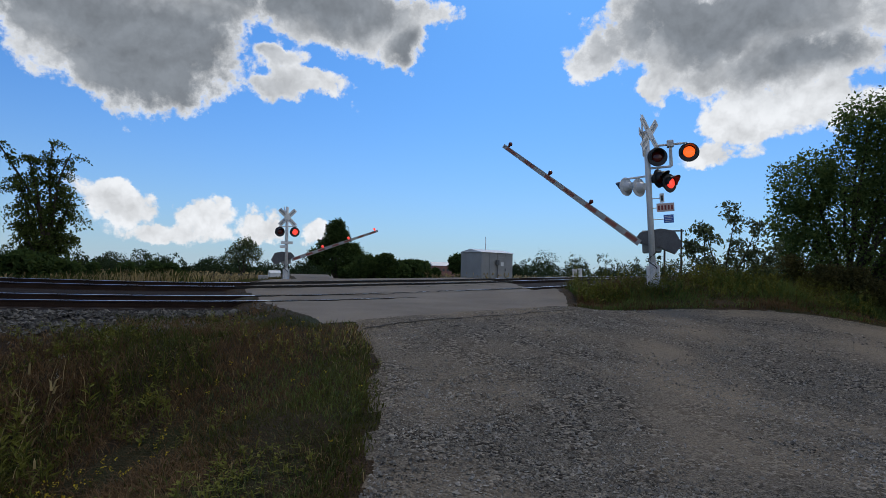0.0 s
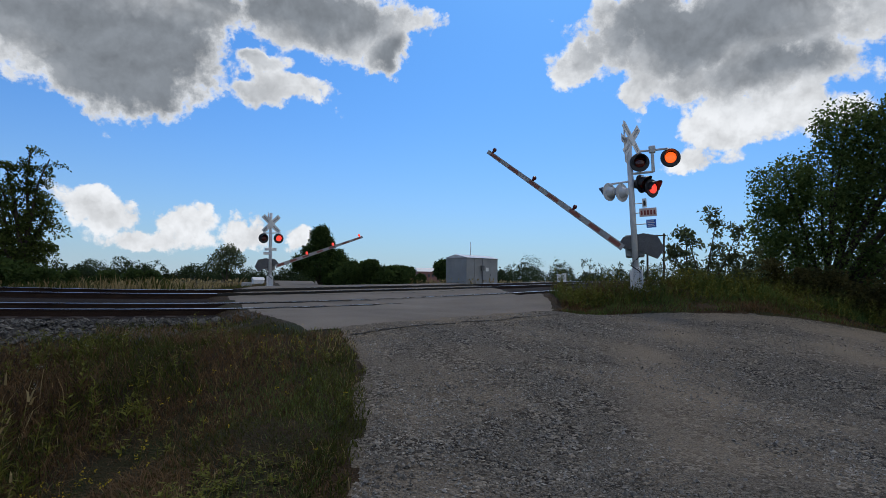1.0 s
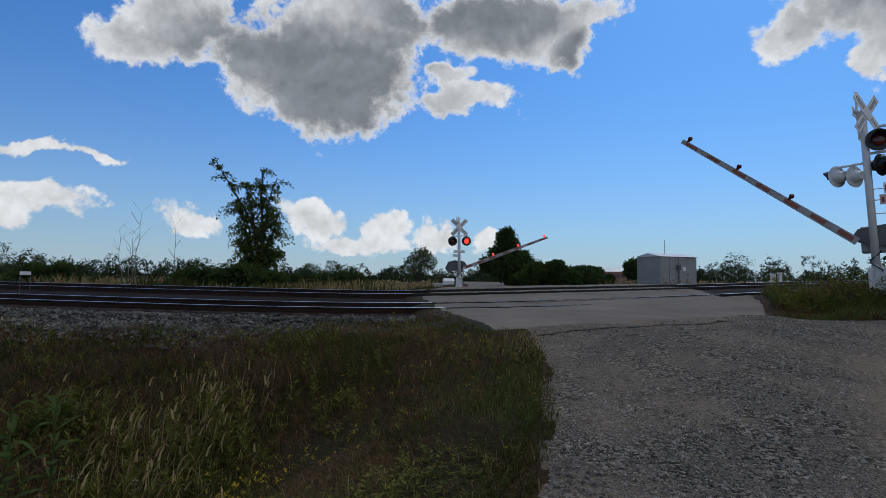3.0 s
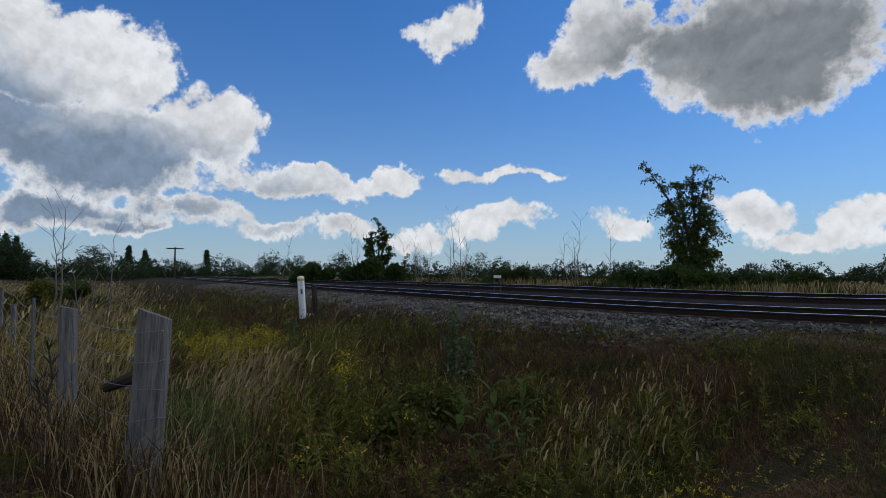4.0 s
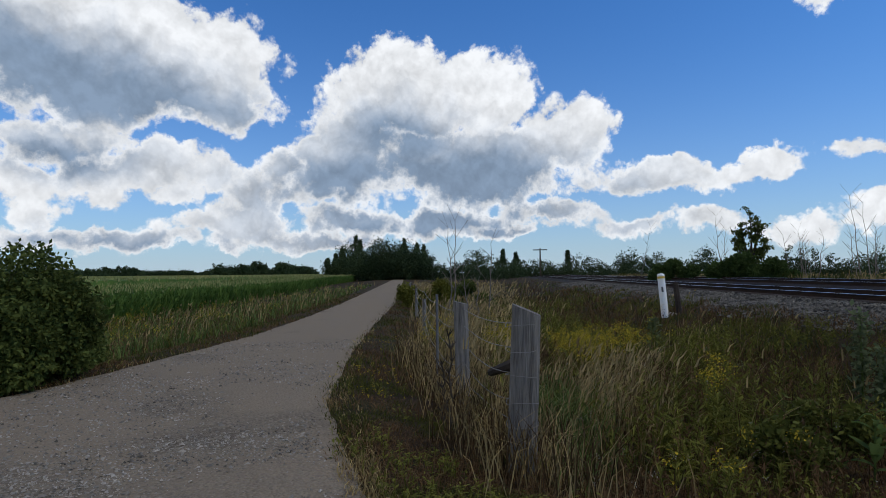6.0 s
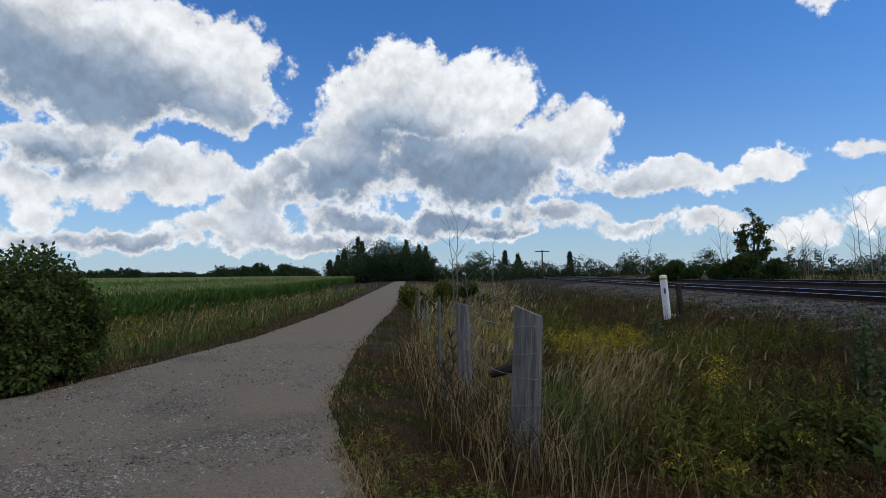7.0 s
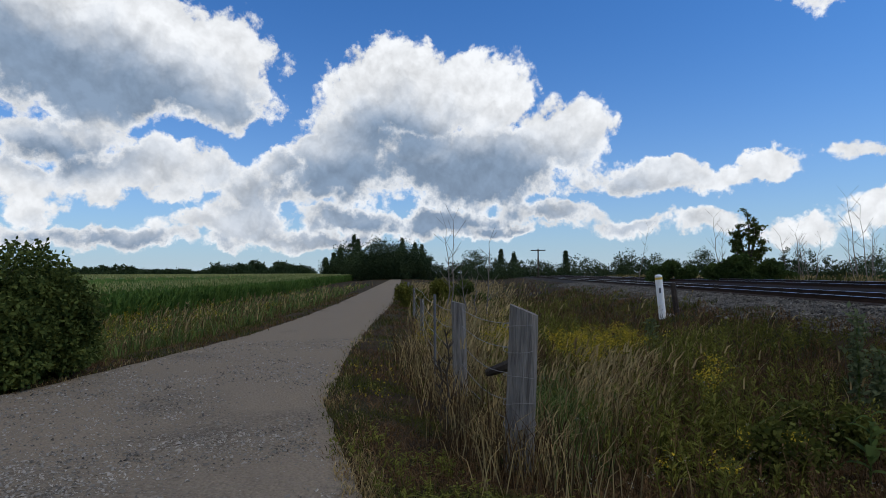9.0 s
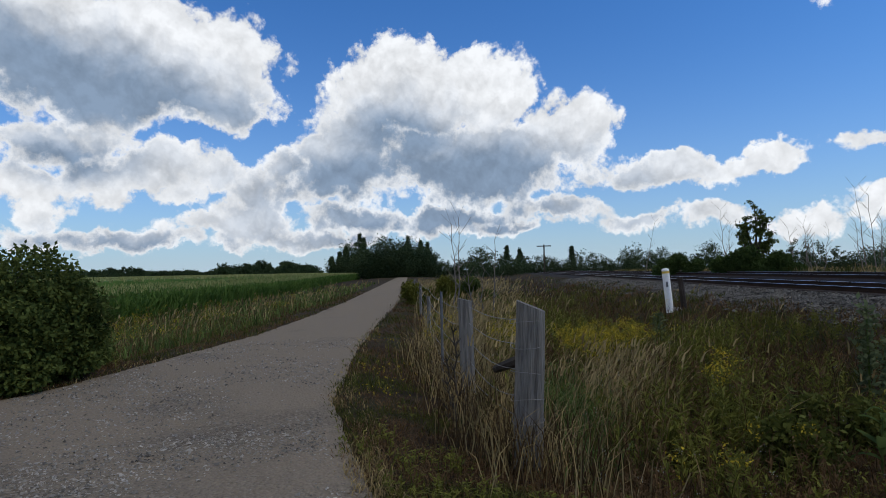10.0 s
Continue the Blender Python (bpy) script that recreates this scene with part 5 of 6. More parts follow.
# far woods along the skyline, one mass
def far_woods():
    vs, fs, off = [], [], 0
    def crown(az, d, top_el, half, mat_leaf=0.9, conifer=False):
        nonlocal off
        x, y = at(az, d)
        top = 1.6 + d * math.tan(radians(top_el))
        lo = 0.2
        h = top - lo
        if conifer:
            t = RNG.uniform(0, 1, 200) ** 1.1
            a = RNG.uniform(0, 2 * np.pi, 200)
            r = half * (1 - t) * (0.65 + 0.35 * np.sin(t * 40)) * RNG.uniform(0.4, 1.0, 200) + 0.05
            cl = np.column_stack([x + r * np.cos(a), y + r * np.sin(a), lo + h * t])
            v, f = leaf_quads(cl, 0.5, 12, d * 0.0027, 0.6)
        else:
            k = max(10, int(26 * min(2.5, half / 3))) * (2 if 94 < az < 107 else 1)
            cl = []
            for j in range(3):
                c = np.array([x + RNG.normal(0, half * 0.35), y + RNG.normal(0, half * 0.35), lo + h * (0.62 - 0.18 * j)])
                u = RNG.normal(0, 1, (k, 3)); u /= np.linalg.norm(u, axis=1)[:, None]
                cl.append(c + u * np.array([half * 0.8, half * 0.8, h * (0.36 if j == 0 else 0.3)]) * RNG.uniform(0.5, 1, (k, 1)))
            low = RNG.uniform(-1, 1, (k, 3)); cl.append(np.array([x, y, lo + h * 0.2]) + low * np.array([half * 0.9, half * 0.9, h * 0.22]))
            cl = np.vstack(cl)
            v, f = leaf_quads(cl, half * 0.26, 18, max(0.2, d * 0.0026), 0.2)
        vs.append(v); fs.append(f + off); off += len(v)
    for a0, a1, d, el, var, half in ((-46, -30, 120, 2.6, 0.4, 4), (-30, -7.4, 150, 2.35, 0.35, 3.6), (-7.4, 3, 260, 1.1, 0.2, 4.5), (3, 13, 180, 1.5, 0.25, 4), (12, 36, 140, 1.35, 0.3, 3), (36, 56, 130, 1.5, 0.3, 3),
                                    (56, 82, 115, 1.75, 0.4, 3), (82, 94, 140, 1.7, 0.5, 3.2), (107.6, 117.4, 380, 1.05, 0.12, 6), (117, 123, 900, 0.38, 0.08, 12), (122.6, 127, 380, 0.85, 0.12, 6), (127, 132, 700, 0.45, 0.1, 10), (132, 150, 240, 1.2, 0.3, 6)):
        a = a0
        while a < a1:
            crown(a, d * RNG.uniform(0.85, 1.2), el * RNG.choice([0.62, 0.8, 1.0, 1.1]) + RNG.normal(0, var * 0.8), half * RNG.uniform(0.5, 1.25))
            a += math.degrees(half / d) * RNG.uniform(0.55, 1.0)
    for az, el, half in ((96.5, 2.8, 5), (98.8, 3.0, 4), (101.4, 3.6, 4.5), (97.6, 3.4, 6), (99, 3.2, 5.5), (100.6, 3.6, 6), (102, 3.3, 5.5), (103.2, 2.9, 4.5), (95.3, 2.0, 4), (104.5, 1.6, 4), (98.3, 2.0, 8), (101.5, 2.0, 8)):
        crown(az, 160 + RNG.normal(0, 6), el, half)
    for az, el, half in ((103.0, 3.8, 5.5), (98.2, 3.5, 5.0), (105.0, 2.0, 3.4), (104.4, 2.6, 3.6), (105.8, 1.5, 3), (102.6, 3.4, 4), (96.2, 2.9, 3.6), (88.2, 2.3, 3.6), (86.9, 2.0, 3.4), (81.8, 2.1, 3.4), (96.9, 3.0, 2.5)):
        crown(az, 165, el, half, conifer=True)
    for az, el, half in ((90.6, 2.7, 3.6), (77.0, 2.3, 3.0), (79.4, 2.0, 2.2), (69.6, 2.5, 2), (73.5, 2.0, 2.4), (-10, 2.9, 4), (-16.2, 3.0, 2)):
        crown(az, 120, el, half)
    o = new("far_woods", mesh_of("far_woods", np.vstack(vs), np.vstack(fs).tolist(), LEAF_FAR))
    tagged(o, "dark distant belt of mixed trees on the horizon", "woods", kind="stuff")


far_woods()


# ---- grasses, weeds, corn ----
def blades(name, x, y, h, w, lean, mat, label, category="grass", z=None, wind=(0.0, 0.0)):
    """Curved tapering blades, each standing on the ground."""
    n = len(x)
    z = height(x, y) - 0.02 if z is None else z
    a = RNG.uniform(0, 2 * np.pi, n)
    dx, dy = np.cos(a) * lean * h + wind[0] * h, np.sin(a) * lean * h + wind[1] * h
    b = RNG.uniform(0, np.pi, n)
    wx, wy = np.cos(b) * w / 2, np.sin(b) * w / 2
    v = np.empty((n, 5, 3))
    v[:, 0] = np.column_stack([x - wx, y - wy, z]); v[:, 1] = np.column_stack([x + wx, y + wy, z])
    v[:, 2] = np.column_stack([x + dx * 0.35 + wx * 0.8, y + dy * 0.35 + wy * 0.8, z + h * 0.6]); v[:, 3] = np.column_stack([x + dx * 0.35 - wx * 0.8, y + dy * 0.35 - wy * 0.8, z + h * 0.6])
    v[:, 4] = np.column_stack([x + dx, y + dy, z + h * (1 - 0.3 * np.minimum(1, lean))])
    base = (np.arange(n) * 5)[:, None]
    f = (base + np.array([[0, 1, 2, 3]])).tolist() + (base + np.array([[3, 2, 4]])).tolist()
    return tagged(new(name, mesh_of(name, v.reshape(-1, 3), f, mat)), label, category, kind="stuff")


def heads(name, pts, size, per, spread, mat, label, category="flowers"):
    v, f = leaf_quads(pts, spread, per, size)
    return tagged(new(name, mesh_of(name, v, f.tolist(), mat)), label, category, kind="stuff")


def scatter(n, d0, d1, a0=-46, a1=140):
    """Places spread so that near and far ground is covered alike."""
    az, d = np.radians(RNG.uniform(a0, a1, n)), np.exp(RNG.uniform(math.log(d0), math.log(d1), n))
    x, y = -np.sin(az) * d, np.cos(az) * d
    s, _ = rail_frame(x, y)
    lane, road = inside(x, y, LANE_SIDE_R, LANE_SIDE_L), inside(x, y, ROAD_L, ROAD_R)
    return x, y, d, np.degrees(az), s, lane, road


def patch(x, y, scale, seed):
    return np.array([noise.noise((a * scale, b * scale, seed)) for a, b in zip(x, y)])


def sprigs(name, x, y, h, mat, label, leaves=14, length=0.10, width=0.02, rise=0.7, category="weeds"):
    """Leafy herbs: an upright stem with narrow leaves all along it."""
    n = len(x)
    z = height(x, y) - 0.02
    lean = RNG.normal(0, 0.16, (n, 2)) * h[:, None]
    t = np.concatenate([np.zeros((n, 1)), RNG.uniform(0.12, 1.0, (n, leaves))], 1)
    bx, by, bz = x[:, None] + lean[:, :1] * t, y[:, None] + lean[:, 1:] * t, z[:, None] + h[:, None] * t
    a = RNG.uniform(0, 2 * np.pi, t.shape)
    L = length * (1.2 - 0.6 * t) * RNG.uniform(0.6, 1.3, t.shape) * (h / np.median(h))[:, None] ** 0.5
    W = width * L / length * RNG.uniform(0.6, 1.2, t.shape)
    up = rise * RNG.uniform(0.2, 1.3, t.shape)
    dx, dy, dz = np.cos(a) * L, np.sin(a) * L, up * L
    dx[:, 0], dy[:, 0], dz[:, 0], W[:, 0] = lean[:, 0], lean[:, 1], h, 0.005
    sx, sy = -np.sin(a) * W, np.cos(a) * W
    p = np.stack([bx, by, bz], -1); m = np.stack([bx + dx * 0.5, by + dy * 0.5, bz + dz * 0.58], -1); side = np.stack([sx, sy, 0 * sx], -1)
    v = np.stack([p, m + side, np.stack([bx + dx, by + dy, bz + dz * 0.9], -1), m - side], 2)
    return tagged(new(name, mesh_of(name, v.reshape(-1, 3), np.arange(v.size // 3).reshape(-1, 4).tolist(), mat)), label, category, kind="stuff")


def plant_ground():
    # short verge grass everywhere off the lane, more dried out than green
    x, y, d, az, s, lane, road = scatter(330000, 2.2, 45)
    ok = (lane < 0.04 + RNG.normal(0, 0.10, len(x))) & (road < -0.15 + RNG.normal(0, 0.08, len(x))) & ((s > 2.9 + 0.4 * np.sin(x * 1.7)) | (s < -9.2) | ((s > 1.3) & (road > -2.6) & (x > -9)))
    x, y, d, az, s, lane = (q[ok] for q in (x, y, d, az, s, lane))
    p = patch(x, y, 0.7, 2)
    h = (0.04 + 0.07 * RNG.random(len(x))) * (1 + 0.9 * sstep(0.5, 3, -lane)) * (1 + 0.9 * np.maximum(0, patch(x, y, 1.3, 30))) + 0.003 * d
    w = 0.0035 + 0.0009 * d
    g = p + 0.7 * patch(x, y, 2.3, 40) + RNG.normal(0, 0.15, len(x)) > 0.06
    blades("verge_grass", x[g], y[g], h[g], w[g], RNG.uniform(0.4, 1.6, g.sum()), GRASS, "short dull green verge grass beside the lane")
    g = ~g
    blades("dry_verge_grass", x[g], y[g], h[g] * 0.85, w[g], RNG.uniform(0.5, 1.8, g.sum()), BROWN, "short reddish brown dried grass on the verge")
    # low leafy plants in patches on the verge
    k = (RNG.random(len(x)) < 0.05) & (patch(x, y, 0.9, 71) > 0.08) & (d < 16)
    sprigs("verge_herbs", x[k], y[k], h[k] * 1.1 + 0.05, OLIVE, "low leafy green herbs scattered over the verge", 9, 0.06, 0.014, 0.4)

    # tall weeds and grass in the ditch, and beyond the tracks
    x, y, d, az, s, lane, road = scatter(180000, 3.0, 85)
    tall = sstep(1.2, 3.2, -lane) * (s > 2.9 + 0.5 * np.sin(x * 1.3)) * (road < -2.2)
    tall = np.maximum(tall, ((s < -9.5) & (road < -3.0)) * 1.0)
    tall = np.maximum(tall, (az > 96) * (s > 3) * sstep(0.9, 2.0, -lane))
    tall = np.where((az < 60) & (az > 5) & (s > 0) & (y > 1.0), tall * sstep(2.2, 4.8, -x + 1.6 * patch(x, y, 0.8, 50)), tall)
    tall = np.where((az < 5) & (s > 0), tall * 0.25, tall)
    tall = tall * (1 - 0.65 * np.exp(-((az - 60) / 8) ** 2 - ((d - 7.5) / 2.6) ** 2))
    ok = (RNG.random(len(x)) < tall) & (lane < -0.6)
    x, y, d, az, s, lane = (q[ok] for q in (x, y, d, az, s, lane))
    p = patch(x, y, 0.35, 8) + 0.5 * patch(x, y, 1.2, 4)

    def drift(a0, d0, sa, sd):
        return np.exp(-((az - a0) / sa) ** 2 - ((d - d0) / sd) ** 2)
    straw = 0.50 * drift(78.5, 8.6, 4.5, 2.0) + 0.75 * np.exp(-((az - 93.5) / 4.5) ** 2) * sstep(4.8, 8.0, d) + 0.09 * (az > 99) + 0.20 * drift(42, 6.0, 7, 2.0) + 0.25 * (s < 0) + 0.04 * (p > 0.2)
    is_straw = RNG.random(len(x)) < straw
    lush = ~is_straw & (RNG.random(len(x)) < 1.3 * drift(83.0, 7.2, 4.0, 2.2) + 0.50 * (az > 99))
    cap = np.where(s > 0, 0.95, 0.75) * np.where(az > 99, 0.8, 1.0)
    h = cap * RNG.uniform(0.45, 1.0, len(x)) * (1 + 0.25 * p)
    h = h * (0.45 + 0.55 * sstep(4.5, 7.5, d)) * np.where((s > 0) & (az < 90), 0.30 + 0.70 * sstep(3.2, 6.5, s), 1.0) * np.where((az < 60) & (s > 0), 0.58, 1.0)
    w = 0.004 + 0.0008 * d
    q = is_straw
    blades("straw_grass", x[q], y[q], h[q] * 1.15, w[q], RNG.uniform(0.1, 0.5, q.sum()), STRAW, "tall straw-coloured seeding grass leaning in the wind", wind=(0.04, 0.22))
    q = q & (RNG.random(len(x)) < 0.6)
    blades("straw_seed_heads", x[q] + 0.04 * h[q], y[q] + 0.22 * h[q], 0.06 + 0.16 * h[q], 2.6 * w[q], RNG.uniform(0.2, 0.7, q.sum()), STRAW, "slender tan seed heads of tall grass", z=height(x[q], y[q]) + h[q] * 0.92, wind=(0.1, 0.5))
    q = lush
    blades("lush_grass", x[q], y[q], h[q] * 0.78, w[q] * 2.0, RNG.uniform(0.3, 1.0, q.sum()), GRASS_FRESH, "tall green broad-bladed grass in the ditch")
    rest = ~is_straw & ~lush
    dark_hole = drift(57, 7.5, 9, 3.0)
    green = rest & (p + RNG.normal(0, 0.2, len(x)) > 0.0 + 0.35 * dark_hole)
    k = green & (RNG.random(len(x)) < 0.55)
    blades("green_grass", x[k], y[k], h[k] * 0.62, w[k] * 1.1, RNG.uniform(0.15, 0.8, k.sum()), WEED, "dark green weeds and grass in the ditch")
    k = green & (RNG.random(len(x)) < 0.22) & (s > 0) & (d < 32)
    sprigs("ditch_herbs", x[k], y[k], h[k] * 0.85, OLIVE, "feathery olive green herbs in the ditch", 20, 0.12, 0.015)
    brown = rest & ~green
    k = brown & (RNG.random(len(x)) < 0.65)
    blades("brown_weeds", x[k], y[k], h[k] * 0.75, w[k], RNG.uniform(0.1, 0.6, k.sum()), BROWN_DARK, "tall brown dying weeds in the ditch")
    k = brown & (RNG.random(len(x)) < 0.16) & (s > 0) & (d < 32)
    sprigs("dying_herbs", x[k], y[k], h[k] * 0.9, BROWN, "reddish brown seeding herbs in the ditch", 16, 0.06, 0.009, 1.2)
    k = (RNG.random(len(x)) < 0.012) & (s > 0)
    c = np.column_stack([x[k], y[k], height(x[k], y[k]) + h[k] * 0.85])
    heads("pale_seed_heads", c, 0.014, 9, 0.05, PALE, "small pale seed heads and white flowers", "flowers")
    # goldenrod: leafy stems with drooping yellow plumes
    gold = 1.2 * drift(80, 11.5, 2.6, 1.1) + 1.0 * drift(76.5, 12.4, 1.8, 1.0) + 0.8 * drift(88, 13, 1.6, 1.5) + 1.0 * drift(69, 8.2, 0.8, 0.5) + 0.5 * drift(94.5, 12, 1.5, 3) + 0.5 * drift(-24, 18, 1.5, 1.0) + 0.04 * drift(67, 5.6, 4, 1.0)
    gold = gold + 0.16 * ((az > 100) & (lane < -1.5) & (d > 11)) * (patch(x, y, 0.45, 17) > 0.12)
    k = (RNG.random(len(x)) < gold * 0.55) & (s > 0)
    gh = np.maximum(h[k], 0.55)
    sprigs("goldenrod_stems", x[k], y[k], gh, OLIVE, "leafy olive green goldenrod stems", 16, 0.11, 0.013)
    c = np.column_stack([x[k], y[k], height(x[k], y[k]) + gh * 0.98])
    heads("goldenrod", c, 0.026, 26, 0.13, YELLOW, "drooping yellow goldenrod plumes among the weeds")
    # grass strip beyond the far track
    near = np.where((RAIL[:, 0] > -90) & (RAIL[:, 0] < -7))[0]
    i = RNG.choice(near, 26000, p=(1 / np.hypot(RAIL[near, 0], RAIL[near, 1])) / (1 / np.hypot(RAIL[near, 0], RAIL[near, 1])).sum())
    o = RNG.uniform(8.6, 15.5, len(i))
    fx, fy = RAIL[i, 0] - TAN[i, 1] * o + RNG.normal(0, 0.5, len(i)), RAIL[i, 1] + TAN[i, 0] * o
    k = inside(fx, fy, ROAD_L, ROAD_R) < -1.0
    fx, fy = fx[k], fy[k]
    fz = np.maximum(height(fx, fy), 0.45)
    fh = RNG.uniform(0.35, 0.85, len(fx)) * (1 + 0.5 * patch(fx, fy, 0.3, 60))
    fw = 0.006 + 0.0012 * np.hypot(fx, fy)
    g = patch(fx, fy, 0.25, 61) + RNG.normal(0, 0.2, len(fx)) > 0.0
    blades("trackside_grass", fx[g], fy[g], fh[g], fw[g], RNG.uniform(0.1, 0.5, g.sum()), GRASS, "tall yellow-green grass strip beyond the tracks", "grass", fz[g])
    blades("dry_trackside_grass", fx[~g], fy[~g], fh[~g], fw[~g], RNG.uniform(0.1, 0.5, (~g).sum()), STRAW, "tall tan grass strip beyond the tracks", "grass", fz[~g])
    # dry stalks along the fence
    n = 2600
    t = RNG.uniform(0, 1, n)
    a, e = np.array(at(84.5, 4.7)), np.array(at(96.5, 12.0))
    q = a + (e - a) * (t ** 1.3)[:, None] + RNG.normal(0, 0.32, (n, 2))
    off = inside(q[:, 0], q[:, 1], LANE_SIDE_R, LANE_SIDE_L) < -0.75
    q = q[off]
    hh = RNG.uniform(0.3, 0.85, len(q))
    half = RNG.random(len(q)) < 0.5
    blades("fence_straw", q[half][:, 0], q[half][:, 1], hh[half], np.full(half.sum(), 0.011), RNG.uniform(0.2, 0.8, half.sum()), STRAW, "bleached dry grass along the fence")
    blades("fence_brown_stalks", q[~half][:, 0], q[~half][:, 1], hh[~half], np.full((~half).sum(), 0.011), RNG.uniform(0.1, 0.6, (~half).sum()), BROWN_DARK, "dark brown dry stalks along the fence", "weeds")
    # low yellow flowers on the verge
    cs = []
    for az0, d0, r0, n in ((39, 4.3, 0.5, 60), (34, 4.9, 0.45, 45), (101, 8.3, 0.35, 40), (101, 7.0, 0.2, 20), (43, 3.5, 0.4, 40), (14, 7.5, 0.5, 25), (20, 6.2, 0.6, 25), (70, 5.2, 0.3, 6), (100, 12, 0.5, 20), (28, 5.0, 1.2, 10)):
        cx, cy = at(az0, d0)
        px, py = cx + RNG.normal(0, r0, n) * 0.7, cy + RNG.normal(0, r0, n) * 0.7
        cs.append(np.column_stack([px, py, height(px, py) + RNG.uniform(0.12, 0.3, n)]))
    heads("yellow_flowers", np.vstack(cs), 0.018, 5, 0.018, YELLOW, "low clusters of small yellow wild flowers")


plant_ground()


def milkweed(az, d, h, label):
    x, y = at(az, d)
    z0 = hz(x, y)
    ob = empty_at("milkweed", pose(x, y, z0, 0, 0, az)); tagged(ob, label, "plant", "broad-leaved plants in the ditch")
    bm = bmesh.new(); rod(bm, (0, 0, -0.05), (0.03, 0, h), 0.012, 0.006, 6); part("stem", bm, LEAF, ob)
    for k in range(14):
        t = 0.22 + 0.76 * k / 13
        a = (k // 2) * 1.57 + (k % 2) * math.pi + RNG.normal(0, 0.25)
        L = 0.24 * (1.15 - 0.55 * t)
        droop = RNG.uniform(0.02, 0.30)
        bm = bmesh.new()
        row = []
        for j in range(6):
            u = j / 5
            wv = 0.048 * L / 0.24 * math.sin(math.pi * (0.08 + 0.9 * u)) ** 0.8
            row.append([bm.verts.new((L * u, sgn * wv, 0.16 * u - droop * u * u + (0.012 if sgn else 0))) for sgn in (-1, 0, 1)])
        for j in range(5):
            for i in range(2):
                bm.faces.new((row[j][i], row[j][i + 1], row[j + 1][i + 1], row[j + 1][i]))
        bmesh.ops.transform(bm, matrix=pose(0.03 * t, 0, h * t, 0, 0, math.degrees(a)), verts=bm.verts)
        part("leaf", bm, LEAF, ob, smooth=True)


for az, d, h in ((54.3, 5.6, 0.95), (51.3, 5.9, 0.95), (57.5, 6.6, 0.7)):
    milkweed(az, d, h, "broad-leaved grey-green milkweed plant in the ditch")


def tall_mullein(az, d, h):
    x, y = at(az, d)
    z0 = hz(x, y)
    c = np.column_stack([np.full(60, x) + RNG.normal(0, 0.04, 60), np.full(60, y) + RNG.normal(0, 0.04, 60), z0 + h * RNG.uniform(0.05, 1, 60) ** 0.8])
    ob = empty_at("mullein", pose(x, y, z0)); tagged(ob, "tall grey-green spike of mullein before the ballast", "plant", "tall spikes before the ballast")
    bm = bmesh.new(); rod(bm, (0, 0, -0.05), (0, 0, h), 0.02, 0.01, 6); part("stem", bm, LEAF, ob)
    v, f = leaf_quads(c - np.array([x, y, z0]), 0.10, 6, 0.09)
    o = new("foliage", mesh_of("foliage", v, f.tolist(), LEAF_GREY)); o.parent = ob



for az, d, h in ((58.0, 9.8, 1.35), (56.6, 9.5, 0.9), (74, 14, 0.9)):
    tall_mullein(az, d, h)


def dead_weed(az, d, h):
    x, y = at(az, d)
    bm = bmesh.new()
    prev = Vector((0, 0, -0.05))
    for k in range(1, 9):
        p = Vector((0.02 * math.sin(k), 0.02 * math.cos(k * 2), h * k / 8)); rod(bm, prev, p, 0.009, 0.008, 5); prev = p
        for j in range(5):
            a = RNG.uniform(0, 6.28); rod(bm, p, p + Vector((math.cos(a) * 0.06, math.sin(a) * 0.06, 0.08)), 0.008, 0.003, 4)
    o = part("dead_dock", bm, BARK); o.matrix_basis = pose(x, y, hz(x, y)); tagged(o, "dark brown dead dock stalk beside the fence", "plant")


for az, d, h in ((93.6, 5.9, 1.05), (94.3, 6.3, 0.7)):
    dead_weed(az, d, h)


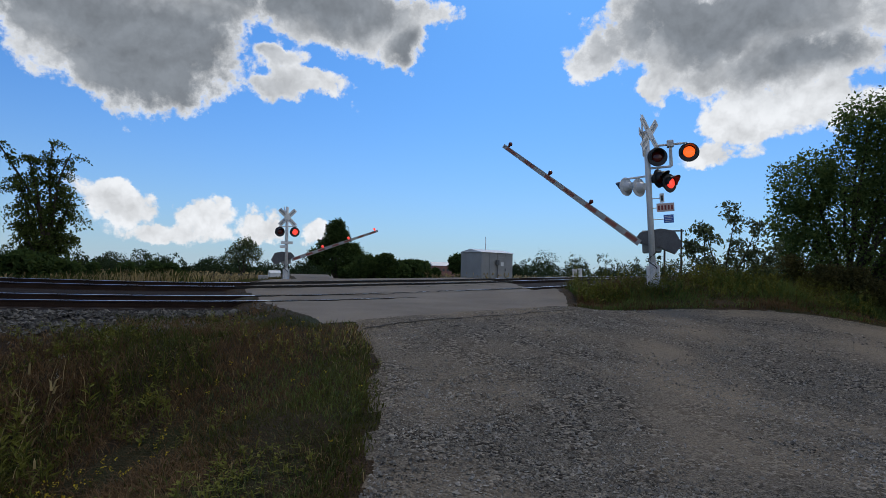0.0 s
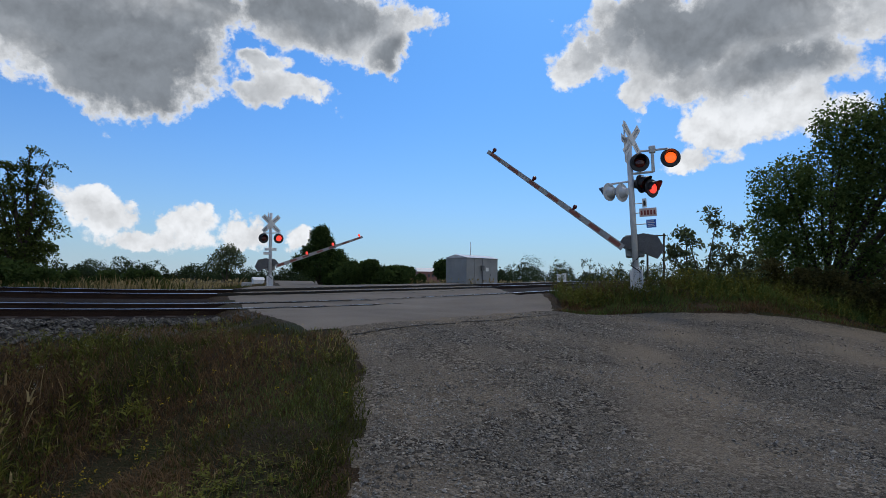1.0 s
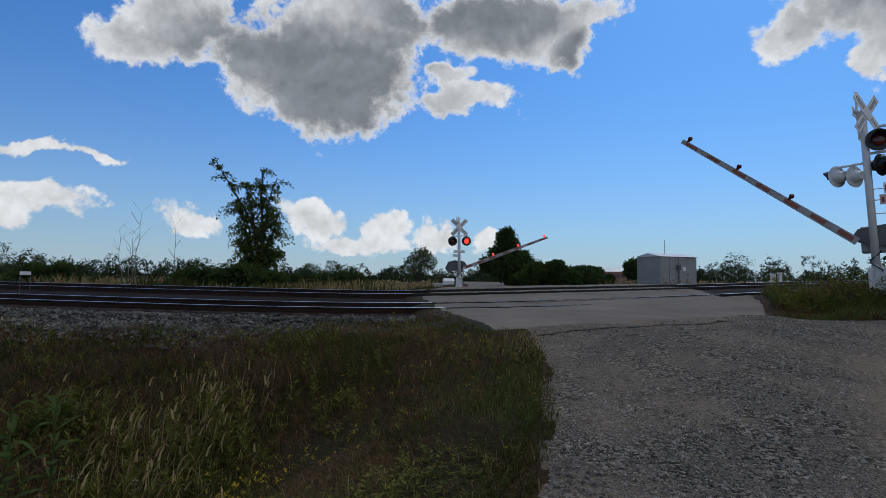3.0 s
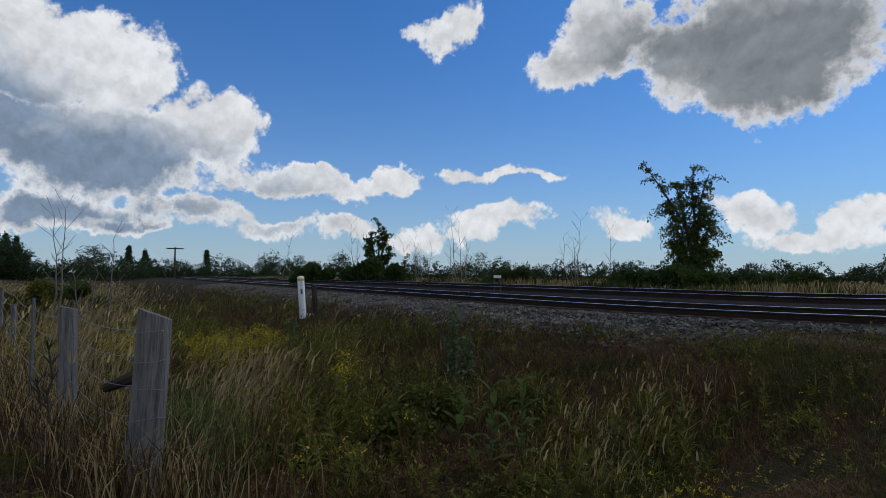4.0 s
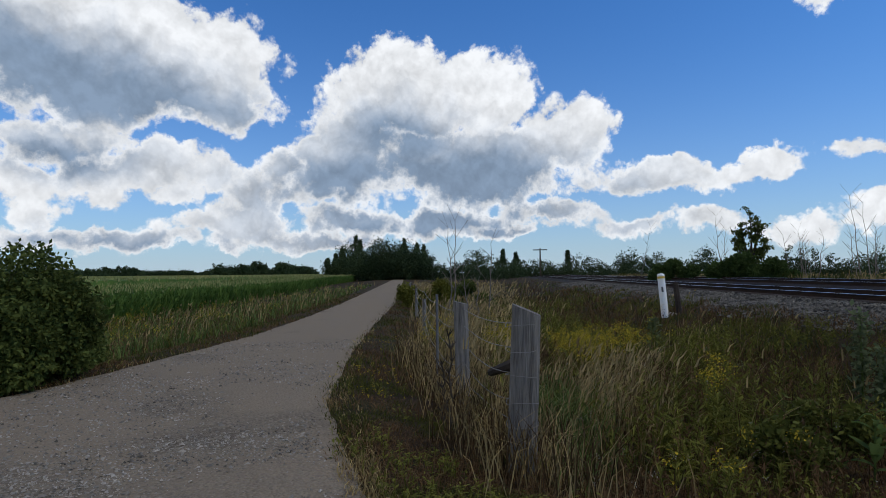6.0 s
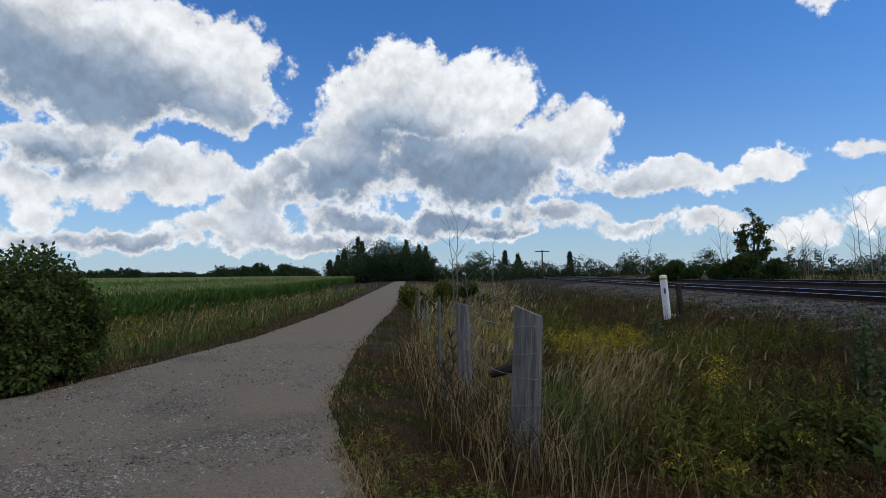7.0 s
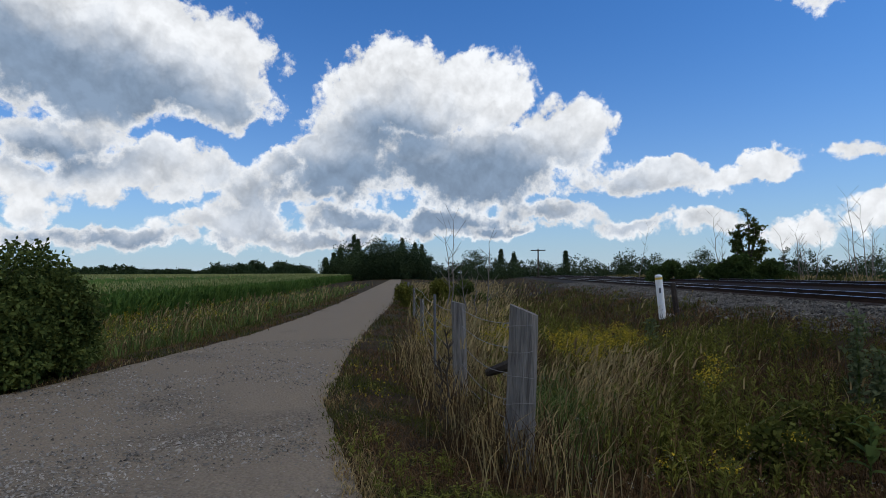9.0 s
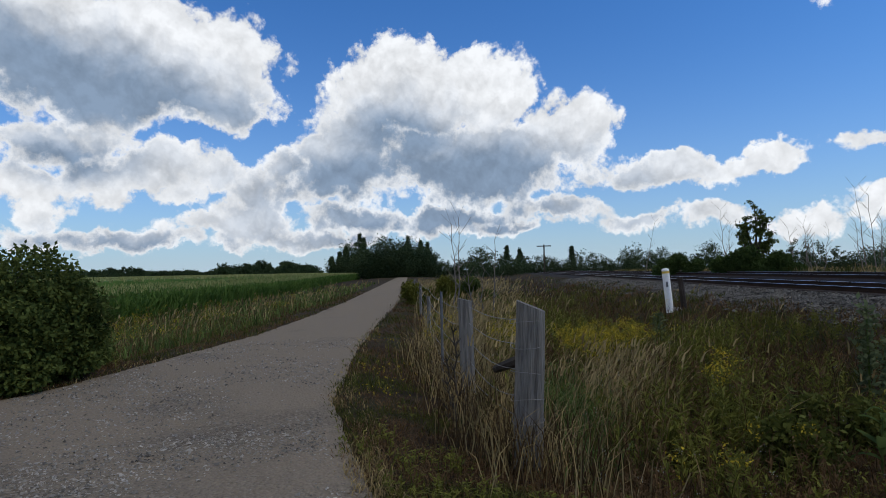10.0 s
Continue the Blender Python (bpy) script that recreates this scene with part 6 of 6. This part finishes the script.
def corn():
    """A maize field: near rows plant by plant, the rest a leafy canopy."""
    u = np.array([-0.99, -0.141]); nrm = np.array([0.141, -0.99])
    o0 = np.array([-4.0, -14.2])
    xs, ys = [], []
    for row in range(16):
        t = np.arange(0, 150, 0.24 if row < 5 else 0.4) + RNG.uniform(0, 0.2)
        p = o0 + nrm * row * 0.76 + t[:, None] * u
        xs.append(p[:, 0]); ys.append(p[:, 1])
    x, y = np.concatenate(xs), np.concatenate(ys)
    x += RNG.normal(0, 0.05, len(x)); y += RNG.normal(0, 0.05, len(x))
    n = len(x)
    z = height(x, y)
    h = RNG.uniform(1.45, 1.75, n)
    blades("corn_stalks", x, y, h, np.full(n, 0.05), np.full(n, 0.03), CORN, "tall green maize stalks in rows", "corn", z)
    k = 7
    px, py, pz, ph = (np.repeat(q, k) for q in (x, y, z, h))
    lev = RNG.uniform(0.15, 0.9, n * k)
    blades("corn_leaves", px, py, ph * 0.42 * RNG.uniform(0.7, 1.2, n * k), np.full(n * k, 0.085), RNG.uniform(0.5, 1.3, n * k), CORN, "long arching green maize leaves", "corn", pz + ph * lev * 0.8)
    blades("corn_tassels", x, y, np.full(n, 0.22), np.full(n, 0.05), np.full(n, 0.4), CORN_TASSEL, "pale yellowish maize tassels", "corn", z + h * 0.98)
    # canopy beyond the first rows
    t = np.linspace(-60, 420, 240); r = np.concatenate([np.linspace(11, 60, 60), np.geomspace(62, 330, 50)])
    gx = (o0[0] + nrm[0] * r)[:, None] + (u[0] * t)[None]; gy = (o0[1] + nrm[1] * r)[:, None] + (u[1] * t)[None]
    gz = 1.12 + 0.12 * RNG.random(gx.shape) + 0.0006 * np.hypot(gx, gy)
    gz[0] = -0.4
    m = len(t)
    f = [(i * m + j, i * m + j + 1, (i + 1) * m + j + 1, (i + 1) * m + j) for i in range(len(r) - 1) for j in range(m - 1)]
    tagged(new("corn_canopy", mesh_of("corn_canopy", np.column_stack([gx.ravel(), gy.ravel(), gz.ravel()]), f, CORN)), "dense green top of a maize field reaching far off", "corn", kind="stuff")
    n = 26000
    r = np.exp(RNG.uniform(math.log(11), math.log(260), n)); t = RNG.uniform(-20, 330, n)
    x, y = o0[0] + nrm[0] * r + u[0] * t, o0[1] + nrm[1] * r + u[1] * t
    d = np.hypot(x, y)
    blades("corn_tops", x, y, 0.35 + 0.0006 * d, 0.05 + 0.0011 * d, RNG.uniform(0.3, 1.0, n), CORN_TASSEL, "pale tassels over the maize field", "corn", np.full(n, 1.08) + 0.0006 * d)


corn()


# mown green grass along the far edge of the gravel
def gravel_edge_grass():
    x, y, d, az, s, lane, road = scatter(90000, 12, 23, -47, -12)
    ok = (lane < -0.03) & (lane > -3.2) & (road < -0.1)
    x, y = x[ok], y[ok]
    n = len(x)
    far_in = sstep(0.2, 2.2, -lane[ok])
    lump = np.maximum(0, 1 + 1.5 * patch(x, y, 0.9, 81))
    g = patch(x, y, 0.6, 82) + RNG.normal(0, 0.2, n) > -0.12
    hh = RNG.uniform(0.05, 0.20, n) * lump * (0.6 + 1.5 * far_in)
    blades("gravel_edge_grass", x[g], y[g], hh[g], np.full(g.sum(), 0.013), RNG.uniform(0.2, 0.9, g.sum()), GRASS_FRESH, "rough green grass along the gravel edge")
    blades("dry_gravel_edge_grass", x[~g], y[~g], hh[~g], np.full((~g).sum(), 0.013), RNG.uniform(0.2, 0.9, (~g).sum()), BROWN, "dried brown grass along the gravel edge")
    k = (RNG.random(n) < 0.035) & (lane[ok] < -0.8)
    sprigs("edge_herbs", x[k], y[k], RNG.uniform(0.25, 0.7, k.sum()) * np.minimum(1.2, 0.5 + far_in[k]), OLIVE, "leafy green herbs before the shrubs", 18, 0.11, 0.018)


gravel_edge_grass()


# low turf and dry tufts that creep over the edges of the lane
def lane_fringe():
    x, y, d, az, s, lane, road = scatter(160000, 2.0, 17, -12, 140)
    edge = 0.16 * patch(x, y, 0.45, 33) + RNG.normal(0, 0.03, len(x))
    ok = (np.abs(lane + 0.05 + edge) < 0.17) & (road < -0.05)
    for k, (m, name, label) in enumerate(((GRASS, "lane_edge_grass", "short green grass creeping over the lane edge"), (STRAW, "lane_edge_straw", "dry bleached tufts along the lane edge"))):
        pick = ok & ((patch(x, y, 0.8, 41) + RNG.normal(0, 0.25, len(x)) > 0.05) == (k == 1))
        n = int(pick.sum())
        blades(name, x[pick], y[pick], RNG.uniform(0.04, 0.13, n), np.full(n, 0.011), RNG.uniform(0.3, 0.9, n), m, label)


lane_fringe()


def near_turf():
    x, y, d, az, s, lane, road = scatter(110000, 1.8, 9, 2, 62)
    green = patch(x, y, 0.55, 52) + RNG.normal(0, 0.22, len(x))
    ok = (lane < -0.03) & (lane > -3.5) & (road < -0.05) & (RNG.random(len(x)) < 0.5)
    for m, pick, hh, name, label in ((GRASS_FRESH, ok & (green > 0.12), 0.15, "green_turf", "fresh green grass tufts on the verge"),
                                     (BROWN, ok & (green <= 0.0), 0.11, "brown_turf", "short dried brown grass on the verge"),
                                     (STRAW, ok & (green > 0.0) & (green <= 0.06), 0.16, "pale_turf", "thin pale dry grass blades on the verge")):
        n = int(pick.sum())
        blades(name, x[pick], y[pick], RNG.uniform(0.3, 1.0, n) * hh, np.full(n, 0.006), RNG.uniform(0.2, 0.9, n), m, label)


near_turf()


# loose stones on the lane
def lane_stones():
    x, y, d, az, s, lane, road = scatter(260000, 2.2, 14, -46, 140)
    ok = (lane > 0.22) & (patch(x, y, 0.6, 21) + RNG.normal(0, 0.2, len(x)) > -0.12)
    x, y, d = x[ok], y[ok], d[ok]
    size = np.minimum(RNG.lognormal(-4.9, 0.45, len(x)) * (0.75 + 0.06 * d), 0.022)
    stones("lane_stones", np.column_stack([x, y, height(x, y) + 0.02 + size * 0.2]), size, LANE_STONE, "loose grey gravel stones on the lane")


lane_stones()
